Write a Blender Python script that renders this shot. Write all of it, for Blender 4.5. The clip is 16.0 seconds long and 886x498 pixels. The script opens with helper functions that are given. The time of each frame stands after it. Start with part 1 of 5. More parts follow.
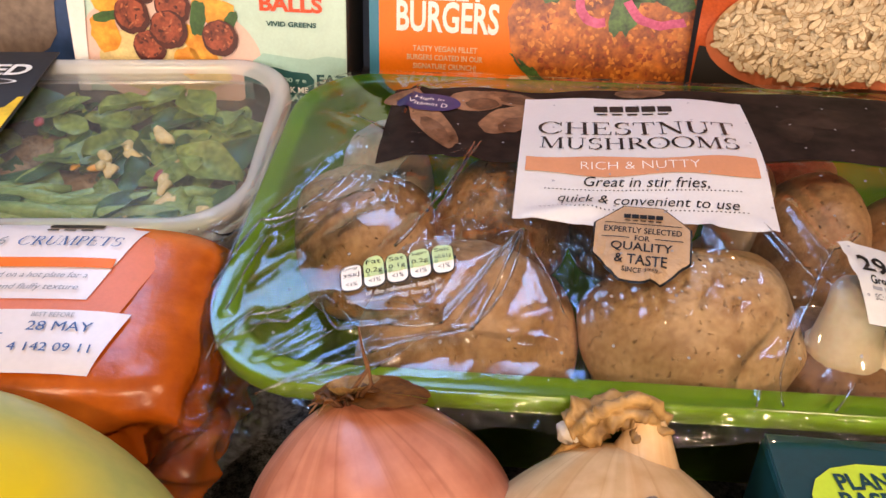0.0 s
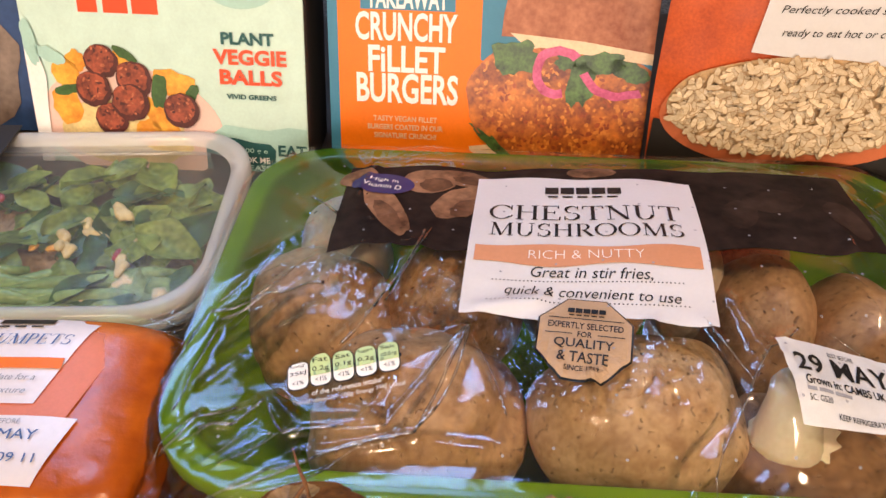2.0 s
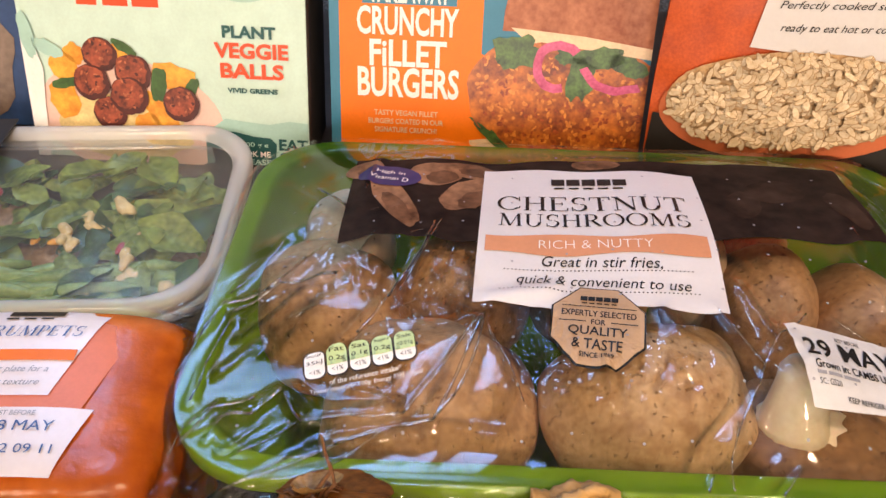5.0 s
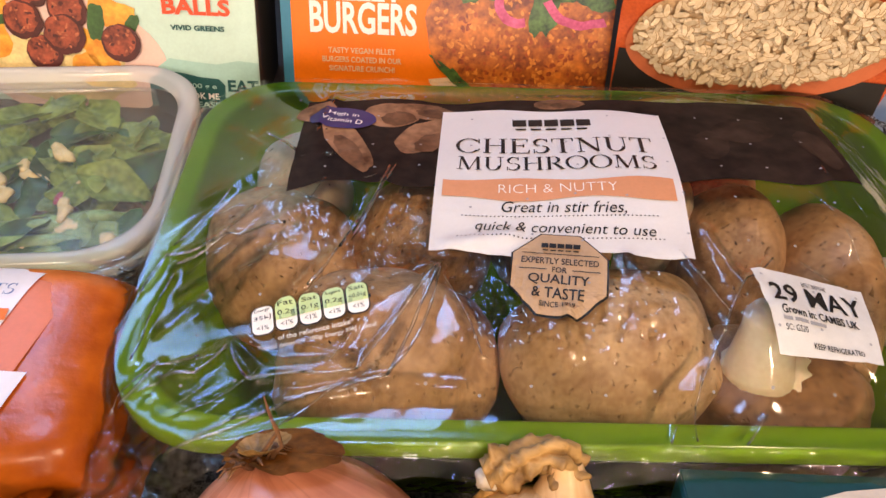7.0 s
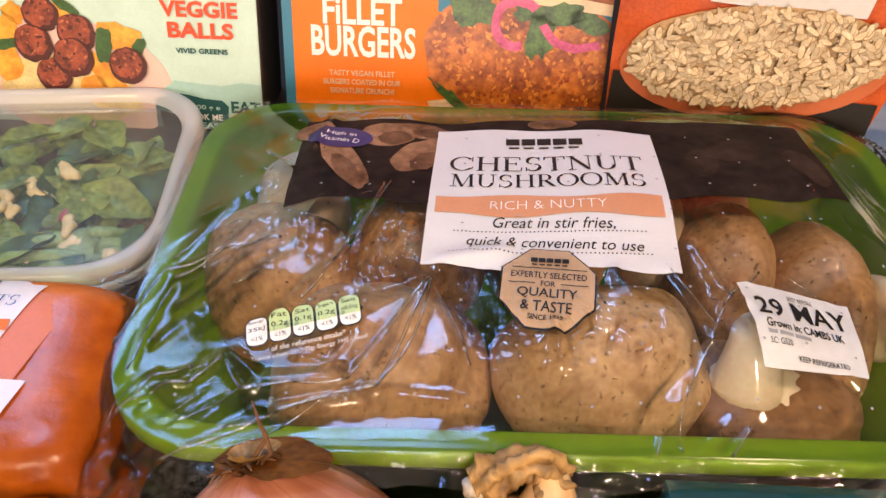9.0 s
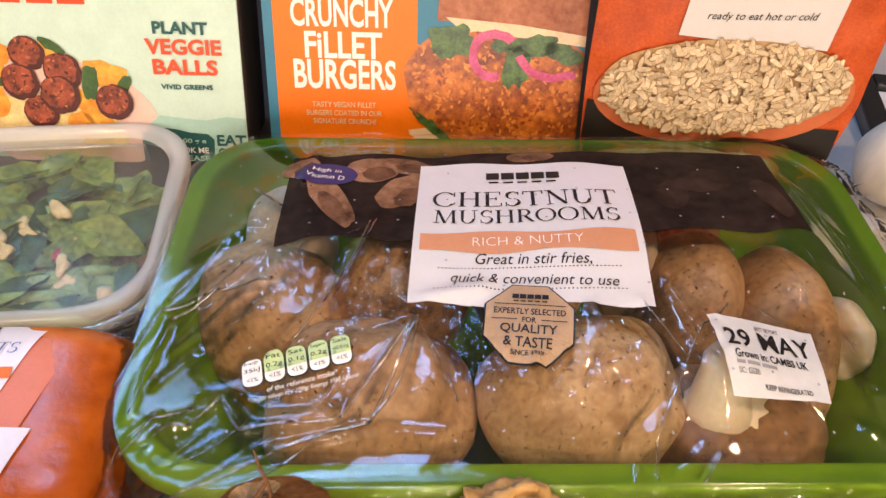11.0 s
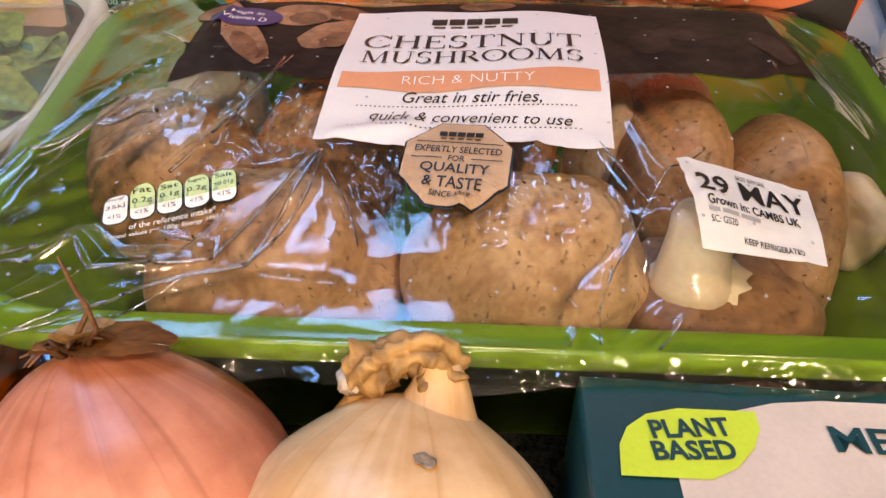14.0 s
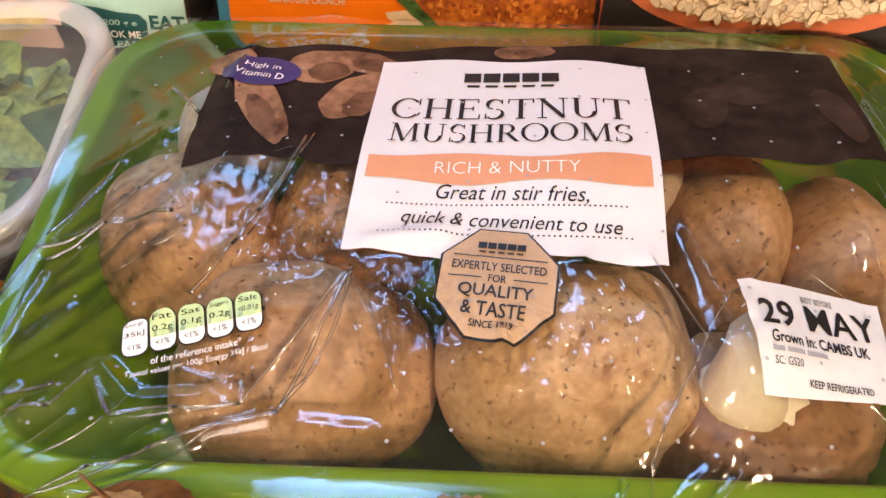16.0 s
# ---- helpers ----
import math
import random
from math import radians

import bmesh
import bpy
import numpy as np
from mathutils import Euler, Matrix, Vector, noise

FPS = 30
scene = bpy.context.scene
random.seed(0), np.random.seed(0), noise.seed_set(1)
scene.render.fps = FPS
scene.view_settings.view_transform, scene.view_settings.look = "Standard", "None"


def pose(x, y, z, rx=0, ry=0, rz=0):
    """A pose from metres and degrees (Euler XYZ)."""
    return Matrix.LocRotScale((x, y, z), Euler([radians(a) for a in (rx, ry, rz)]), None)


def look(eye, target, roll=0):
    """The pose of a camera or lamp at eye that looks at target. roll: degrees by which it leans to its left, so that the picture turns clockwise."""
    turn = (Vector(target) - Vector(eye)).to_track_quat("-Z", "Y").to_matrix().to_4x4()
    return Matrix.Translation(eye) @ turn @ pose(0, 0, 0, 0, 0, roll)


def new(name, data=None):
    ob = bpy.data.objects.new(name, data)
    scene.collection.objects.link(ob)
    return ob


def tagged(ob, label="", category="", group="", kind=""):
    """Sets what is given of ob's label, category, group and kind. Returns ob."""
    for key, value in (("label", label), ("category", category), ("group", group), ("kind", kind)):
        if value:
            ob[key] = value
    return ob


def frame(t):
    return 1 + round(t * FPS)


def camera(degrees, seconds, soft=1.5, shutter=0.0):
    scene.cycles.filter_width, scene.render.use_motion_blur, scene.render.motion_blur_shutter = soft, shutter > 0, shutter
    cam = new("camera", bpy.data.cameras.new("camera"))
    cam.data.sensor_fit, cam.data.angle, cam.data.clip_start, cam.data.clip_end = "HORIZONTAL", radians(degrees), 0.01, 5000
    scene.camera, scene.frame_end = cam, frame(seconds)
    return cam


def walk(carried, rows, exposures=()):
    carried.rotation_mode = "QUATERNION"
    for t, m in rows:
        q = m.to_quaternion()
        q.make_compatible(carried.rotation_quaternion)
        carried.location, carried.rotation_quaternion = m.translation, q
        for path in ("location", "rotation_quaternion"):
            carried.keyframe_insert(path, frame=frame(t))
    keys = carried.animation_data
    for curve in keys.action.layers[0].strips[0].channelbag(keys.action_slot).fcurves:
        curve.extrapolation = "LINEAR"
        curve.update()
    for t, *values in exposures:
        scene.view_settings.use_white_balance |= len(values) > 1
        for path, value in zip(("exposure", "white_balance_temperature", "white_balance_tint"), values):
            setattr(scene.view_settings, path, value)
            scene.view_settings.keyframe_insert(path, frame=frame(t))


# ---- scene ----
cam = camera(59.0, 16.0)
METRES, EYE, TILT, LEAN, TURN = 0.45, 0.222, -42.0, 0.0, 0.0
ROWS = [
    (0.0, 0.0, 0.0, 0.0, 0.0, 0.0, -0.0),
    (0.5, -0.0267, 0.02, 0.0174, 0.14, 0.11, -0.05),
    (1.0, -0.0046, 0.0117, 0.021, -0.04, 0.31, 0.18),
    (1.5, 0.0115, 0.0026, 0.0562, -0.3, 0.61, 0.48),
    (2.0, 0.0291, -0.0069, 0.0519, -0.61, 1.0, 0.54),
    (2.5, 0.027, -0.0184, 0.0253, -0.77, 1.33, 0.14),
    (3.0, 0.0181, -0.0083, 0.0195, -1.19, 1.38, -0.36),
    (5.5, 0.0038, -0.0018, 0.0553, -2.88, 0.77, 1.3),
    (6.0, 0.0193, 0.0159, 0.0605, -3.55, -0.49, 1.67),
    (6.5, 0.0361, 0.0212, 0.0418, -4.13, -2.09, 1.79),
    (7.0, 0.0171, 0.0144, 0.048, -4.35, -3.27, 1.6),
    (7.5, 0.026, 0.0087, 0.0316, -4.2, -3.72, 1.27),
    (8.0, 0.0033, 0.0012, 0.0318, -3.89, -3.32, 1.13),
    (8.5, 0.0114, 0.0042, 0.0451, -3.65, -2.55, 1.22),
    (9.0, 0.0284, 0.003, 0.0403, -3.55, -1.3, 1.46),
    (11.5, 0.0213, -0.0202, 0.0752, -5.22, -1.79, 2.74),
    (12.0, -0.0121, 0.002, 0.0733, -5.35, -1.55, 2.62),
    (12.5, 0.0155, -0.0089, 0.0624, -5.81, -1.29, 2.24),
    (13.0, 0.0158, -0.0239, 0.0718, -5.12, -0.82, 1.52),
    (13.5, 0.0746, 0.0101, 0.0193, -4.15, -1.45, 0.99),
    (14.0, 0.0923, 0.0653, -0.0242, -3.03, -2.37, 0.96),
    (14.5, 0.0554, 0.0403, 0.0244, -2.96, -3.62, 1.17),
    (15.0, 0.0194, -0.0163, 0.0607, -2.49, -5.2, 1.45),
    (15.5, 0.0458, 0.0182, 0.0846, -2.22, -7.72, 1.64),
    (16.0, 0.084, 0.1067, 0.0885, -2.06, -10.13, 1.48),
]
walk(cam, [(t, pose(0, 0, EYE, TILT, LEAN, TURN) @ pose(METRES * x, METRES * y, METRES * z, 90 + pitch, roll, yaw)) for t, x, y, z, yaw, pitch, roll in ROWS],
     exposures=((0, -0.02), (6, 0.0), (9, 0.03), (12, -0.02), (13, -0.07), (14, 0.08), (15, 0.09), (15.5, 0.08), (16, 0.30)))

# ---- light and room ----
world = bpy.data.worlds.new("room_air")
scene.world = world
world.use_nodes = True
wb = world.node_tree.nodes["Background"]
wb.inputs[0].default_value, wb.inputs[1].default_value = (0.9, 0.82, 0.75, 1), 0.04


def area_lamp(name, eye, target, w, h, power, color):
    data = bpy.data.lights.new(name, "AREA")
    data.shape, data.size, data.size_y, data.energy, data.color = "RECTANGLE", w, h, power, color
    ob = new(name, data)
    ob.matrix_world = look(eye, target)
    return ob


def disc_lamp(name, eye, size, power, color):
    data = bpy.data.lights.new(name, "AREA")
    data.shape, data.size, data.energy, data.color = "DISK", size, power, color
    ob = new(name, data)
    ob.matrix_world = look(eye, (eye[0], eye[1] + 0.001, 0))
    return ob


WARM, COOL, DAY = (1.0, 0.70, 0.44), (0.27, 0.52, 1.0), (1.0, 0.79, 0.59)
area_lamp("north_window_light", (-0.40, 0.86, 0.90), (-0.30, 0.0, 0.45), 0.26, 0.66, 5.0, (0.25, 0.50, 1.0))
# unseen overhead source, added so the film mirrors blue patches and streaks
area_lamp("roof_window_light", (-0.10, 0.60, 1.49), (-0.10, 0.601, 0.0), 0.36, 0.40, 6.5, COOL)
# unseen source behind the camera, added to brighten the carton faces
area_lamp("south_window_light", (-0.35, -2.44, 0.75), (-0.35, 0, 0.4), 1.5, 1.1, 54.0, DAY)
disc_lamp("downlight_lamp", (0.68, -0.62, 1.46), 0.13, 12.5, WARM)
disc_lamp("downlight_lamp", (-0.75, -0.80, 1.46), 0.13, 10.5, WARM)
disc_lamp("downlight_lamp", (0.1, -1.2, 1.46), 0.13, 13.0, WARM)

# ---- materials ----


def mat(name, color, rough=0.5, vary=0.12, scale=60.0, fine=600.0, bump=0.0, color2=None, metal=0.0, trans=0.0, spec=0.5, sheen=0.0, sss=0.0, stretch=(1, 1, 1), ramp=(0.35, 0.65)):
    """A surface with mottling at two scales and a fine relief; scale is in features a metre."""
    m = bpy.data.materials.new(name)
    m.use_nodes = True
    t, L = m.node_tree.nodes, m.node_tree.links
    p = t["Principled BSDF"]
    p.inputs["Roughness"].default_value, p.inputs["Metallic"].default_value = rough, metal
    p.inputs["Specular IOR Level"].default_value = spec
    if sss:
        p.inputs["Subsurface Weight"].default_value = sss
        p.inputs["Subsurface Radius"].default_value = (0.004, 0.002, 0.001)
    co = t.new("ShaderNodeTexCoord")
    mp = t.new("ShaderNodeMapping")
    mp.inputs["Scale"].default_value = stretch
    L.new(co.outputs["Object"], mp.inputs["Vector"])
    n1, n2 = t.new("ShaderNodeTexNoise"), t.new("ShaderNodeTexNoise")
    for n, s in ((n1, scale), (n2, fine)):
        n.inputs["Scale"].default_value, n.inputs["Detail"].default_value = s, 4
        L.new(mp.outputs[0], n.inputs["Vector"])
    mix = t.new("ShaderNodeMix")
    mix.data_type = "FLOAT"
    mix.inputs[0].default_value = 0.4
    L.new(n1.outputs[0], mix.inputs[2]), L.new(n2.outputs[0], mix.inputs[3])
    r = t.new("ShaderNodeValToRGB")
    r.color_ramp.elements[0].position, r.color_ramp.elements[1].position = ramp
    dark = tuple(c * (1 - vary) for c in color)
    light = color2 if color2 else tuple(min(1, c * (1 + vary)) for c in color)
    r.color_ramp.elements[0].color, r.color_ramp.elements[1].color = (*dark, 1), (*light, 1)
    L.new(mix.outputs[0], r.inputs[0]), L.new(r.outputs[0], p.inputs["Base Color"])
    if bump:
        b = t.new("ShaderNodeBump")
        b.inputs["Strength"].default_value, b.inputs["Distance"].default_value = 1.0, bump
        L.new(mix.outputs[0], b.inputs["Height"]), L.new(b.outputs[0], p.inputs["Normal"])
    if trans:
        tr, ms = t.new("ShaderNodeBsdfTranslucent"), t.new("ShaderNodeMixShader")
        L.new(r.outputs[0], tr.inputs[0])
        ms.inputs[0].default_value = trans
        L.new(p.outputs[0], ms.inputs[1]), L.new(tr.outputs[0], ms.inputs[2])
        L.new(ms.outputs[0], t["Material Output"].inputs[0])
    return m


def clear(name, tint=(1, 1, 1), haze=0.02, rough=0.06, ior=1.5, wrinkle=0.0, scale=220.0, gain=1.0):
    """Thin clear plastic: it lets light straight through and mirrors by its index of refraction."""
    m = bpy.data.materials.new(name)
    m.use_nodes = True
    t, L = m.node_tree.nodes, m.node_tree.links
    t.remove(t["Principled BSDF"])
    tp, gl, df = t.new("ShaderNodeBsdfTransparent"), t.new("ShaderNodeBsdfGlossy"), t.new("ShaderNodeBsdfDiffuse")
    tp.inputs[0].default_value = (*tint, 1)
    df.inputs[0].default_value = (0.9, 0.9, 0.9, 1)
    gl.inputs["Roughness"].default_value = rough
    fr, mul = t.new("ShaderNodeFresnel"), t.new("ShaderNodeMath")
    fr.inputs[0].default_value = ior
    mul.operation, mul.use_clamp, mul.inputs[1].default_value = "MULTIPLY", True, gain
    L.new(fr.outputs[0], mul.inputs[0])
    a, b = t.new("ShaderNodeMixShader"), t.new("ShaderNodeMixShader")
    a.inputs[0].default_value = haze
    L.new(tp.outputs[0], a.inputs[1]), L.new(df.outputs[0], a.inputs[2])
    L.new(mul.outputs[0], b.inputs[0]), L.new(a.outputs[0], b.inputs[1]), L.new(gl.outputs[0], b.inputs[2])
    L.new(b.outputs[0], t["Material Output"].inputs[0])
    if wrinkle:
        co, n, bp = t.new("ShaderNodeTexCoord"), t.new("ShaderNodeTexNoise"), t.new("ShaderNodeBump")
        n.inputs["Scale"].default_value, n.inputs["Detail"].default_value, n.inputs["Distortion"].default_value = scale, 3, 1.2
        bp.inputs["Distance"].default_value = wrinkle
        L.new(co.outputs["Object"], n.inputs["Vector"]), L.new(n.outputs[0], bp.inputs["Height"])
        L.new(bp.outputs[0], gl.inputs["Normal"]), L.new(bp.outputs[0], fr.inputs["Normal"])
    return m


def glow(name, color, strength):
    m = bpy.data.materials.new(name)
    m.use_nodes = True
    p = m.node_tree.nodes["Principled BSDF"]
    p.inputs["Base Color"].default_value = (*color, 1)
    p.inputs["Emission Color"].default_value, p.inputs["Emission Strength"].default_value = (*color, 1), strength
    return m


def ink(name, color, rough=0.42):
    return mat(name, color, rough, 0.06, 90, 900, spec=0.3)


M_STONE = mat("speckled_dark_stone", (0.030, 0.029, 0.028), 0.6, 0.6, 420, 1400, 0.0001, (0.20, 0.195, 0.19), ramp=(0.40, 0.72), spec=0.25)
M_WALL = mat("cream_wall_paint", (0.62, 0.57, 0.5), 0.8, 0.05, 6, 90, 0.0004)
# dark only so the film mirrors less of the unseen north wall
M_WALLDARK = mat("dark_unseen_wall", (0.11, 0.10, 0.095), 0.8, 0.08, 6, 90, 0.0004)
M_FLOOR = mat("floor_boards", (0.25, 0.15, 0.08), 0.5, 0.25, 4, 40)
M_RISER = mat("dark_brown_wood", (0.022, 0.012, 0.008), 0.45, 0.5, 40, 300, 0.0002, stretch=(0.15, 1, 1))
M_TRAY = mat("green_plastic", (0.205, 0.36, 0.013), 0.16, 0.10, 18, 240, 0.00004, trans=0.15)
M_FILM = clear("clear_film", haze=0.002, rough=0.055, wrinkle=0.00005, scale=240, gain=1.25)
# mirror gain raised well above plain film, so the folds glint
M_FOLD = clear("boosted_fold_glint", haze=0.015, rough=0.10, gain=4.0)
M_LABEL = mat("white_print", (0.62, 0.595, 0.60), 0.5, 0.03, 80, 900)
M_DATE = mat("white_date_print", (0.58, 0.57, 0.57), 0.5, 0.06, 200, 2500)
M_BLACK = ink("black_ink", (0.012, 0.011, 0.011))
M_TANBAND = ink("tan_ink", (0.56, 0.25, 0.13))
M_KRAFT = mat("kraft_print", (0.40, 0.26, 0.15), 0.6, 0.10, 120, 1500)
M_DARKPRINT = mat("dark_brown_print", (0.012, 0.008, 0.007), 0.6, 0.4, 35, 180, 0, (0.034, 0.021, 0.016), spec=0.05)
M_PRINTMUSH = mat("printed_mushroom", (0.10, 0.045, 0.022), 0.35, 0.5, 42, 300, 0, (0.34, 0.18, 0.10), spec=0.15)
M_PRINTSHADE = mat("printed_mushroom_shade", (0.055, 0.026, 0.015), 0.35, 0.5, 60, 300, 0, (0.20, 0.10, 0.055), spec=0.15)
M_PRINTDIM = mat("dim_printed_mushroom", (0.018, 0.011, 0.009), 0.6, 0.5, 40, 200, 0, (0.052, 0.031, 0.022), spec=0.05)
M_NAVY = ink("deep_blue_ink", (0.025, 0.022, 0.11))
M_WHITEINK = ink("white_ink", (0.82, 0.80, 0.78))
M_LIME = ink("pale_green_ink", (0.44, 0.58, 0.30))


def cap_skin(name, deep, mid, pale, fleck=0.62):
    """Mushroom skin: broad tan patches, fibres running down from the crown, dark torn flecks and pits."""
    m = mat(name, mid, 0.46, 0.30, 30, 420, 0.00016, pale, sss=0.05, ramp=(0.32, 0.70))
    t, L = m.node_tree.nodes, m.node_tree.links
    p = t["Principled BSDF"]
    base = p.inputs["Base Color"].links[0].from_socket
    co = t.new("ShaderNodeTexCoord")

    def layer(kind, scale, stretch, lo, hi, tint, under, detail=5):
        mp, n, r, mx = t.new("ShaderNodeMapping"), t.new("ShaderNodeTexNoise"), t.new("ShaderNodeMapRange"), t.new("ShaderNodeMix")
        mp.inputs["Scale"].default_value = stretch
        n.inputs["Scale"].default_value, n.inputs["Detail"].default_value, n.inputs["Roughness"].default_value = scale, detail, 0.62
        r.inputs[1].default_value, r.inputs[2].default_value = lo, hi
        r.inputs[4].default_value = kind
        mx.data_type = "RGBA"
        mx.inputs[7].default_value = (*tint, 1)
        L.new(co.outputs["Object"], mp.inputs[0]), L.new(mp.outputs[0], n.inputs["Vector"]), L.new(n.outputs[0], r.inputs[0])
        L.new(r.outputs[0], mx.inputs[0]), L.new(under, mx.inputs[6])
        return mx.outputs[2], r.outputs[0]

    out, _ = layer(0.85, 110, (1, 1, 0.5), 0.50, 0.76, deep, base, 8)
    out, _ = layer(0.7, 75, (1, 1, 0.3), 0.50, 0.74, pale, out)
    out, pits = layer(0.55, 560, (1, 1, 0.6), fleck, fleck + 0.10, tuple(c * 0.32 for c in deep), out, 3)
    L.new(out, p.inputs["Base Color"])
    b = t.new("ShaderNodeBump")
    b.invert = True
    b.inputs["Strength"].default_value, b.inputs["Distance"].default_value = 0.8, 0.0006
    L.new(pits, b.inputs["Height"]), L.new(p.inputs["Normal"].links[0].from_socket, b.inputs["Normal"])
    L.new(b.outputs[0], p.inputs["Normal"])
    return m


M_CAP = cap_skin("brown_mushroom_skin", (0.16, 0.068, 0.028), (0.42, 0.212, 0.095), (0.70, 0.44, 0.23), 0.605)
M_CAPPALE = cap_skin("tan_mushroom_skin", (0.25, 0.115, 0.048), (0.55, 0.31, 0.142), (0.80, 0.57, 0.33), 0.60)
M_CAPDARK = cap_skin("deep_brown_mushroom_skin", (0.075, 0.030, 0.013), (0.20, 0.090, 0.037), (0.44, 0.25, 0.12), 0.59)
M_PALE = mat("pale_mushroom_flesh", (0.72, 0.56, 0.40), 0.6, 0.12, 60, 500, 0.0002, (0.80, 0.66, 0.50), sss=0.15)
M_STEM = mat("white_mushroom_stem", (0.88, 0.76, 0.56), 0.6, 0.10, 60, 500, 0.0003, (0.92, 0.84, 0.68), sss=0.2)
M_GILL = mat("pink_brown_gills", (0.42, 0.25, 0.17), 0.7, 0.3, 200, 900)
M_FLECK = mat("dark_scale_flecks", (0.09, 0.045, 0.022), 0.6, 0.3, 200, 900)
M_MINT = ink("mint_card", (0.52, 0.68, 0.60))
M_SEA = ink("sea_green_ink", (0.36, 0.56, 0.50))
M_TEAL = ink("deep_teal_ink", (0.016, 0.085, 0.085))
M_RED = ink("orange_red_ink", (0.83, 0.075, 0.022))
M_PINK = ink("pale_pink_ink", (0.74, 0.50, 0.43))
M_BALL = mat("printed_red_brown_balls", (0.15, 0.020, 0.010), 0.4, 0.5, 160, 700, 0, (0.42, 0.085, 0.035))
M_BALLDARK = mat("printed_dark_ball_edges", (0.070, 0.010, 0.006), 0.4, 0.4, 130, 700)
M_BALLGLINT = mat("printed_ball_glints", (0.44, 0.12, 0.05), 0.4, 0.4, 300, 900)
M_REDBIT = mat("red_onion_bits", (0.34, 0.05, 0.07), 0.4, 0.4, 130, 700)
M_ORANGEVEG = mat("printed_orange_squash", (0.80, 0.27, 0.012), 0.4, 0.25, 90, 500, 0, (0.85, 0.45, 0.05))
M_COURG = mat("printed_courgette", (0.04, 0.10, 0.02), 0.4, 0.4, 130, 700)
M_MASH = mat("printed_yellow_mash", (0.72, 0.55, 0.24), 0.4, 0.2, 130, 700)
M_CARDSIDE = mat("dark_card_side", (0.015, 0.014, 0.014), 0.55, 0.2, 60, 700)
M_ORANGE = ink("bright_orange_ink", (0.82, 0.175, 0.002))
M_BLUE = ink("mid_blue_ink", (0.045, 0.20, 0.32))
M_PATTY = mat("printed_crumb_coating", (0.27, 0.034, 0.004), 0.4, 0.5, 85, 420, 0, (0.66, 0.185, 0.018), ramp=(0.38, 0.66))
M_CRUMBLIT = mat("printed_golden_crumbs", (0.64, 0.17, 0.016), 0.4, 0.3, 300, 900, 0, (0.74, 0.27, 0.04))
M_CRUMBDARK = mat("printed_toasted_crumbs", (0.27, 0.036, 0.005), 0.4, 0.4, 300, 900, 0, (0.42, 0.08, 0.010))
M_BUN = mat("printed_bun", (0.32, 0.085, 0.036), 0.4, 0.25, 50, 400, 0, (0.48, 0.18, 0.09), spec=0.25)
M_SAUCE = mat("printed_pale_sauce", (0.72, 0.52, 0.32), 0.4, 0.15, 120, 700)
M_HERB = mat("printed_green_herb", (0.015, 0.045, 0.008), 0.4, 0.5, 160, 700, 0, (0.09, 0.18, 0.035))
M_MAGENTA = mat("printed_pink_onion", (0.50, 0.015, 0.12), 0.4, 0.3, 120, 700, 0, (0.66, 0.10, 0.25))
M_POUCH = mat("rust_orange_pouch", (0.44, 0.062, 0.013), 0.35, 0.2, 70, 900, 0.0001, (0.60, 0.105, 0.022))
M_BOWL = ink("terracotta_ink", (0.50, 0.13, 0.05))
M_RICEBED = mat("printed_rice_shade", (0.46, 0.29, 0.14), 0.45, 0.3, 200, 900)
M_CHAR = ink("charcoal_ink", (0.022, 0.018, 0.016))
M_PACKNAVY = mat("navy_pack", (0.02, 0.055, 0.16), 0.4, 0.2, 20, 300)
M_CRACKER = mat("printed_grey_brown_crackers", (0.16, 0.11, 0.085), 0.5, 0.3, 40, 300, 0, (0.26, 0.19, 0.15))
M_WRAP = mat("orange_wrapper", (0.50, 0.085, 0.004), 0.26, 0.25, 30, 150, 0.0010, (0.70, 0.155, 0.008), trans=0.12)
M_SALMON = ink("salmon_wrapper_ink", (0.70, 0.21, 0.12), 0.42)
M_WRAPWHITE = mat("white_wrapper_print", (0.78, 0.72, 0.74), 0.28, 0.04, 60, 600)
M_BLUEINK = ink("blue_stamp_ink", (0.05, 0.11, 0.30))
M_GREYINK = ink("grey_ink", (0.28, 0.28, 0.31))
M_TUB = clear("frosted_tub_plastic", (0.95, 0.96, 0.95), 0.10, 0.15, 1.45)
M_RIM = clear("milky_plastic_rim", (0.97, 0.98, 0.97), 0.40, 0.16, 1.5, gain=0.5)
M_LID = clear("clear_lid", (0.97, 0.98, 0.97), 0.06, 0.15, 1.45, 0.0001, 30, 0.35)
M_SLEEVE = mat("black_card_sleeve", (0.018, 0.017, 0.017), 0.5, 0.25, 60, 700)
M_YELLOW = mat("yellow_print", (0.80, 0.52, 0.012), 0.5, 0.2, 120, 900)
M_LEAF = mat("salad_leaf", (0.10, 0.20, 0.03), 0.4, 0.5, 90, 500, 0.0003, (0.36, 0.48, 0.11), trans=0.2)
M_LEAFDARK = mat("dark_spinach_leaf", (0.02, 0.075, 0.02), 0.4, 0.4, 90, 500, 0.0003, (0.07, 0.17, 0.045), trans=0.15)
M_BEAN = mat("green_bean", (0.16, 0.28, 0.07), 0.4, 0.3, 120, 600, 0.0002, (0.30, 0.44, 0.14))
M_SEED = mat("pale_grain_pieces", (0.66, 0.52, 0.25), 0.5, 0.2, 160, 700, 0.0002)
M_TUNA = mat("brown_grain_mix", (0.28, 0.16, 0.08), 0.6, 0.5, 150, 500, 0.001, (0.52, 0.36, 0.20))
M_FRUIT = mat("pale_green_yellow_rind", (0.50, 0.55, 0.13), 0.33, 0.12, 22, 250, 0.00008, (0.58, 0.58, 0.14))
ft = M_FRUIT.node_tree
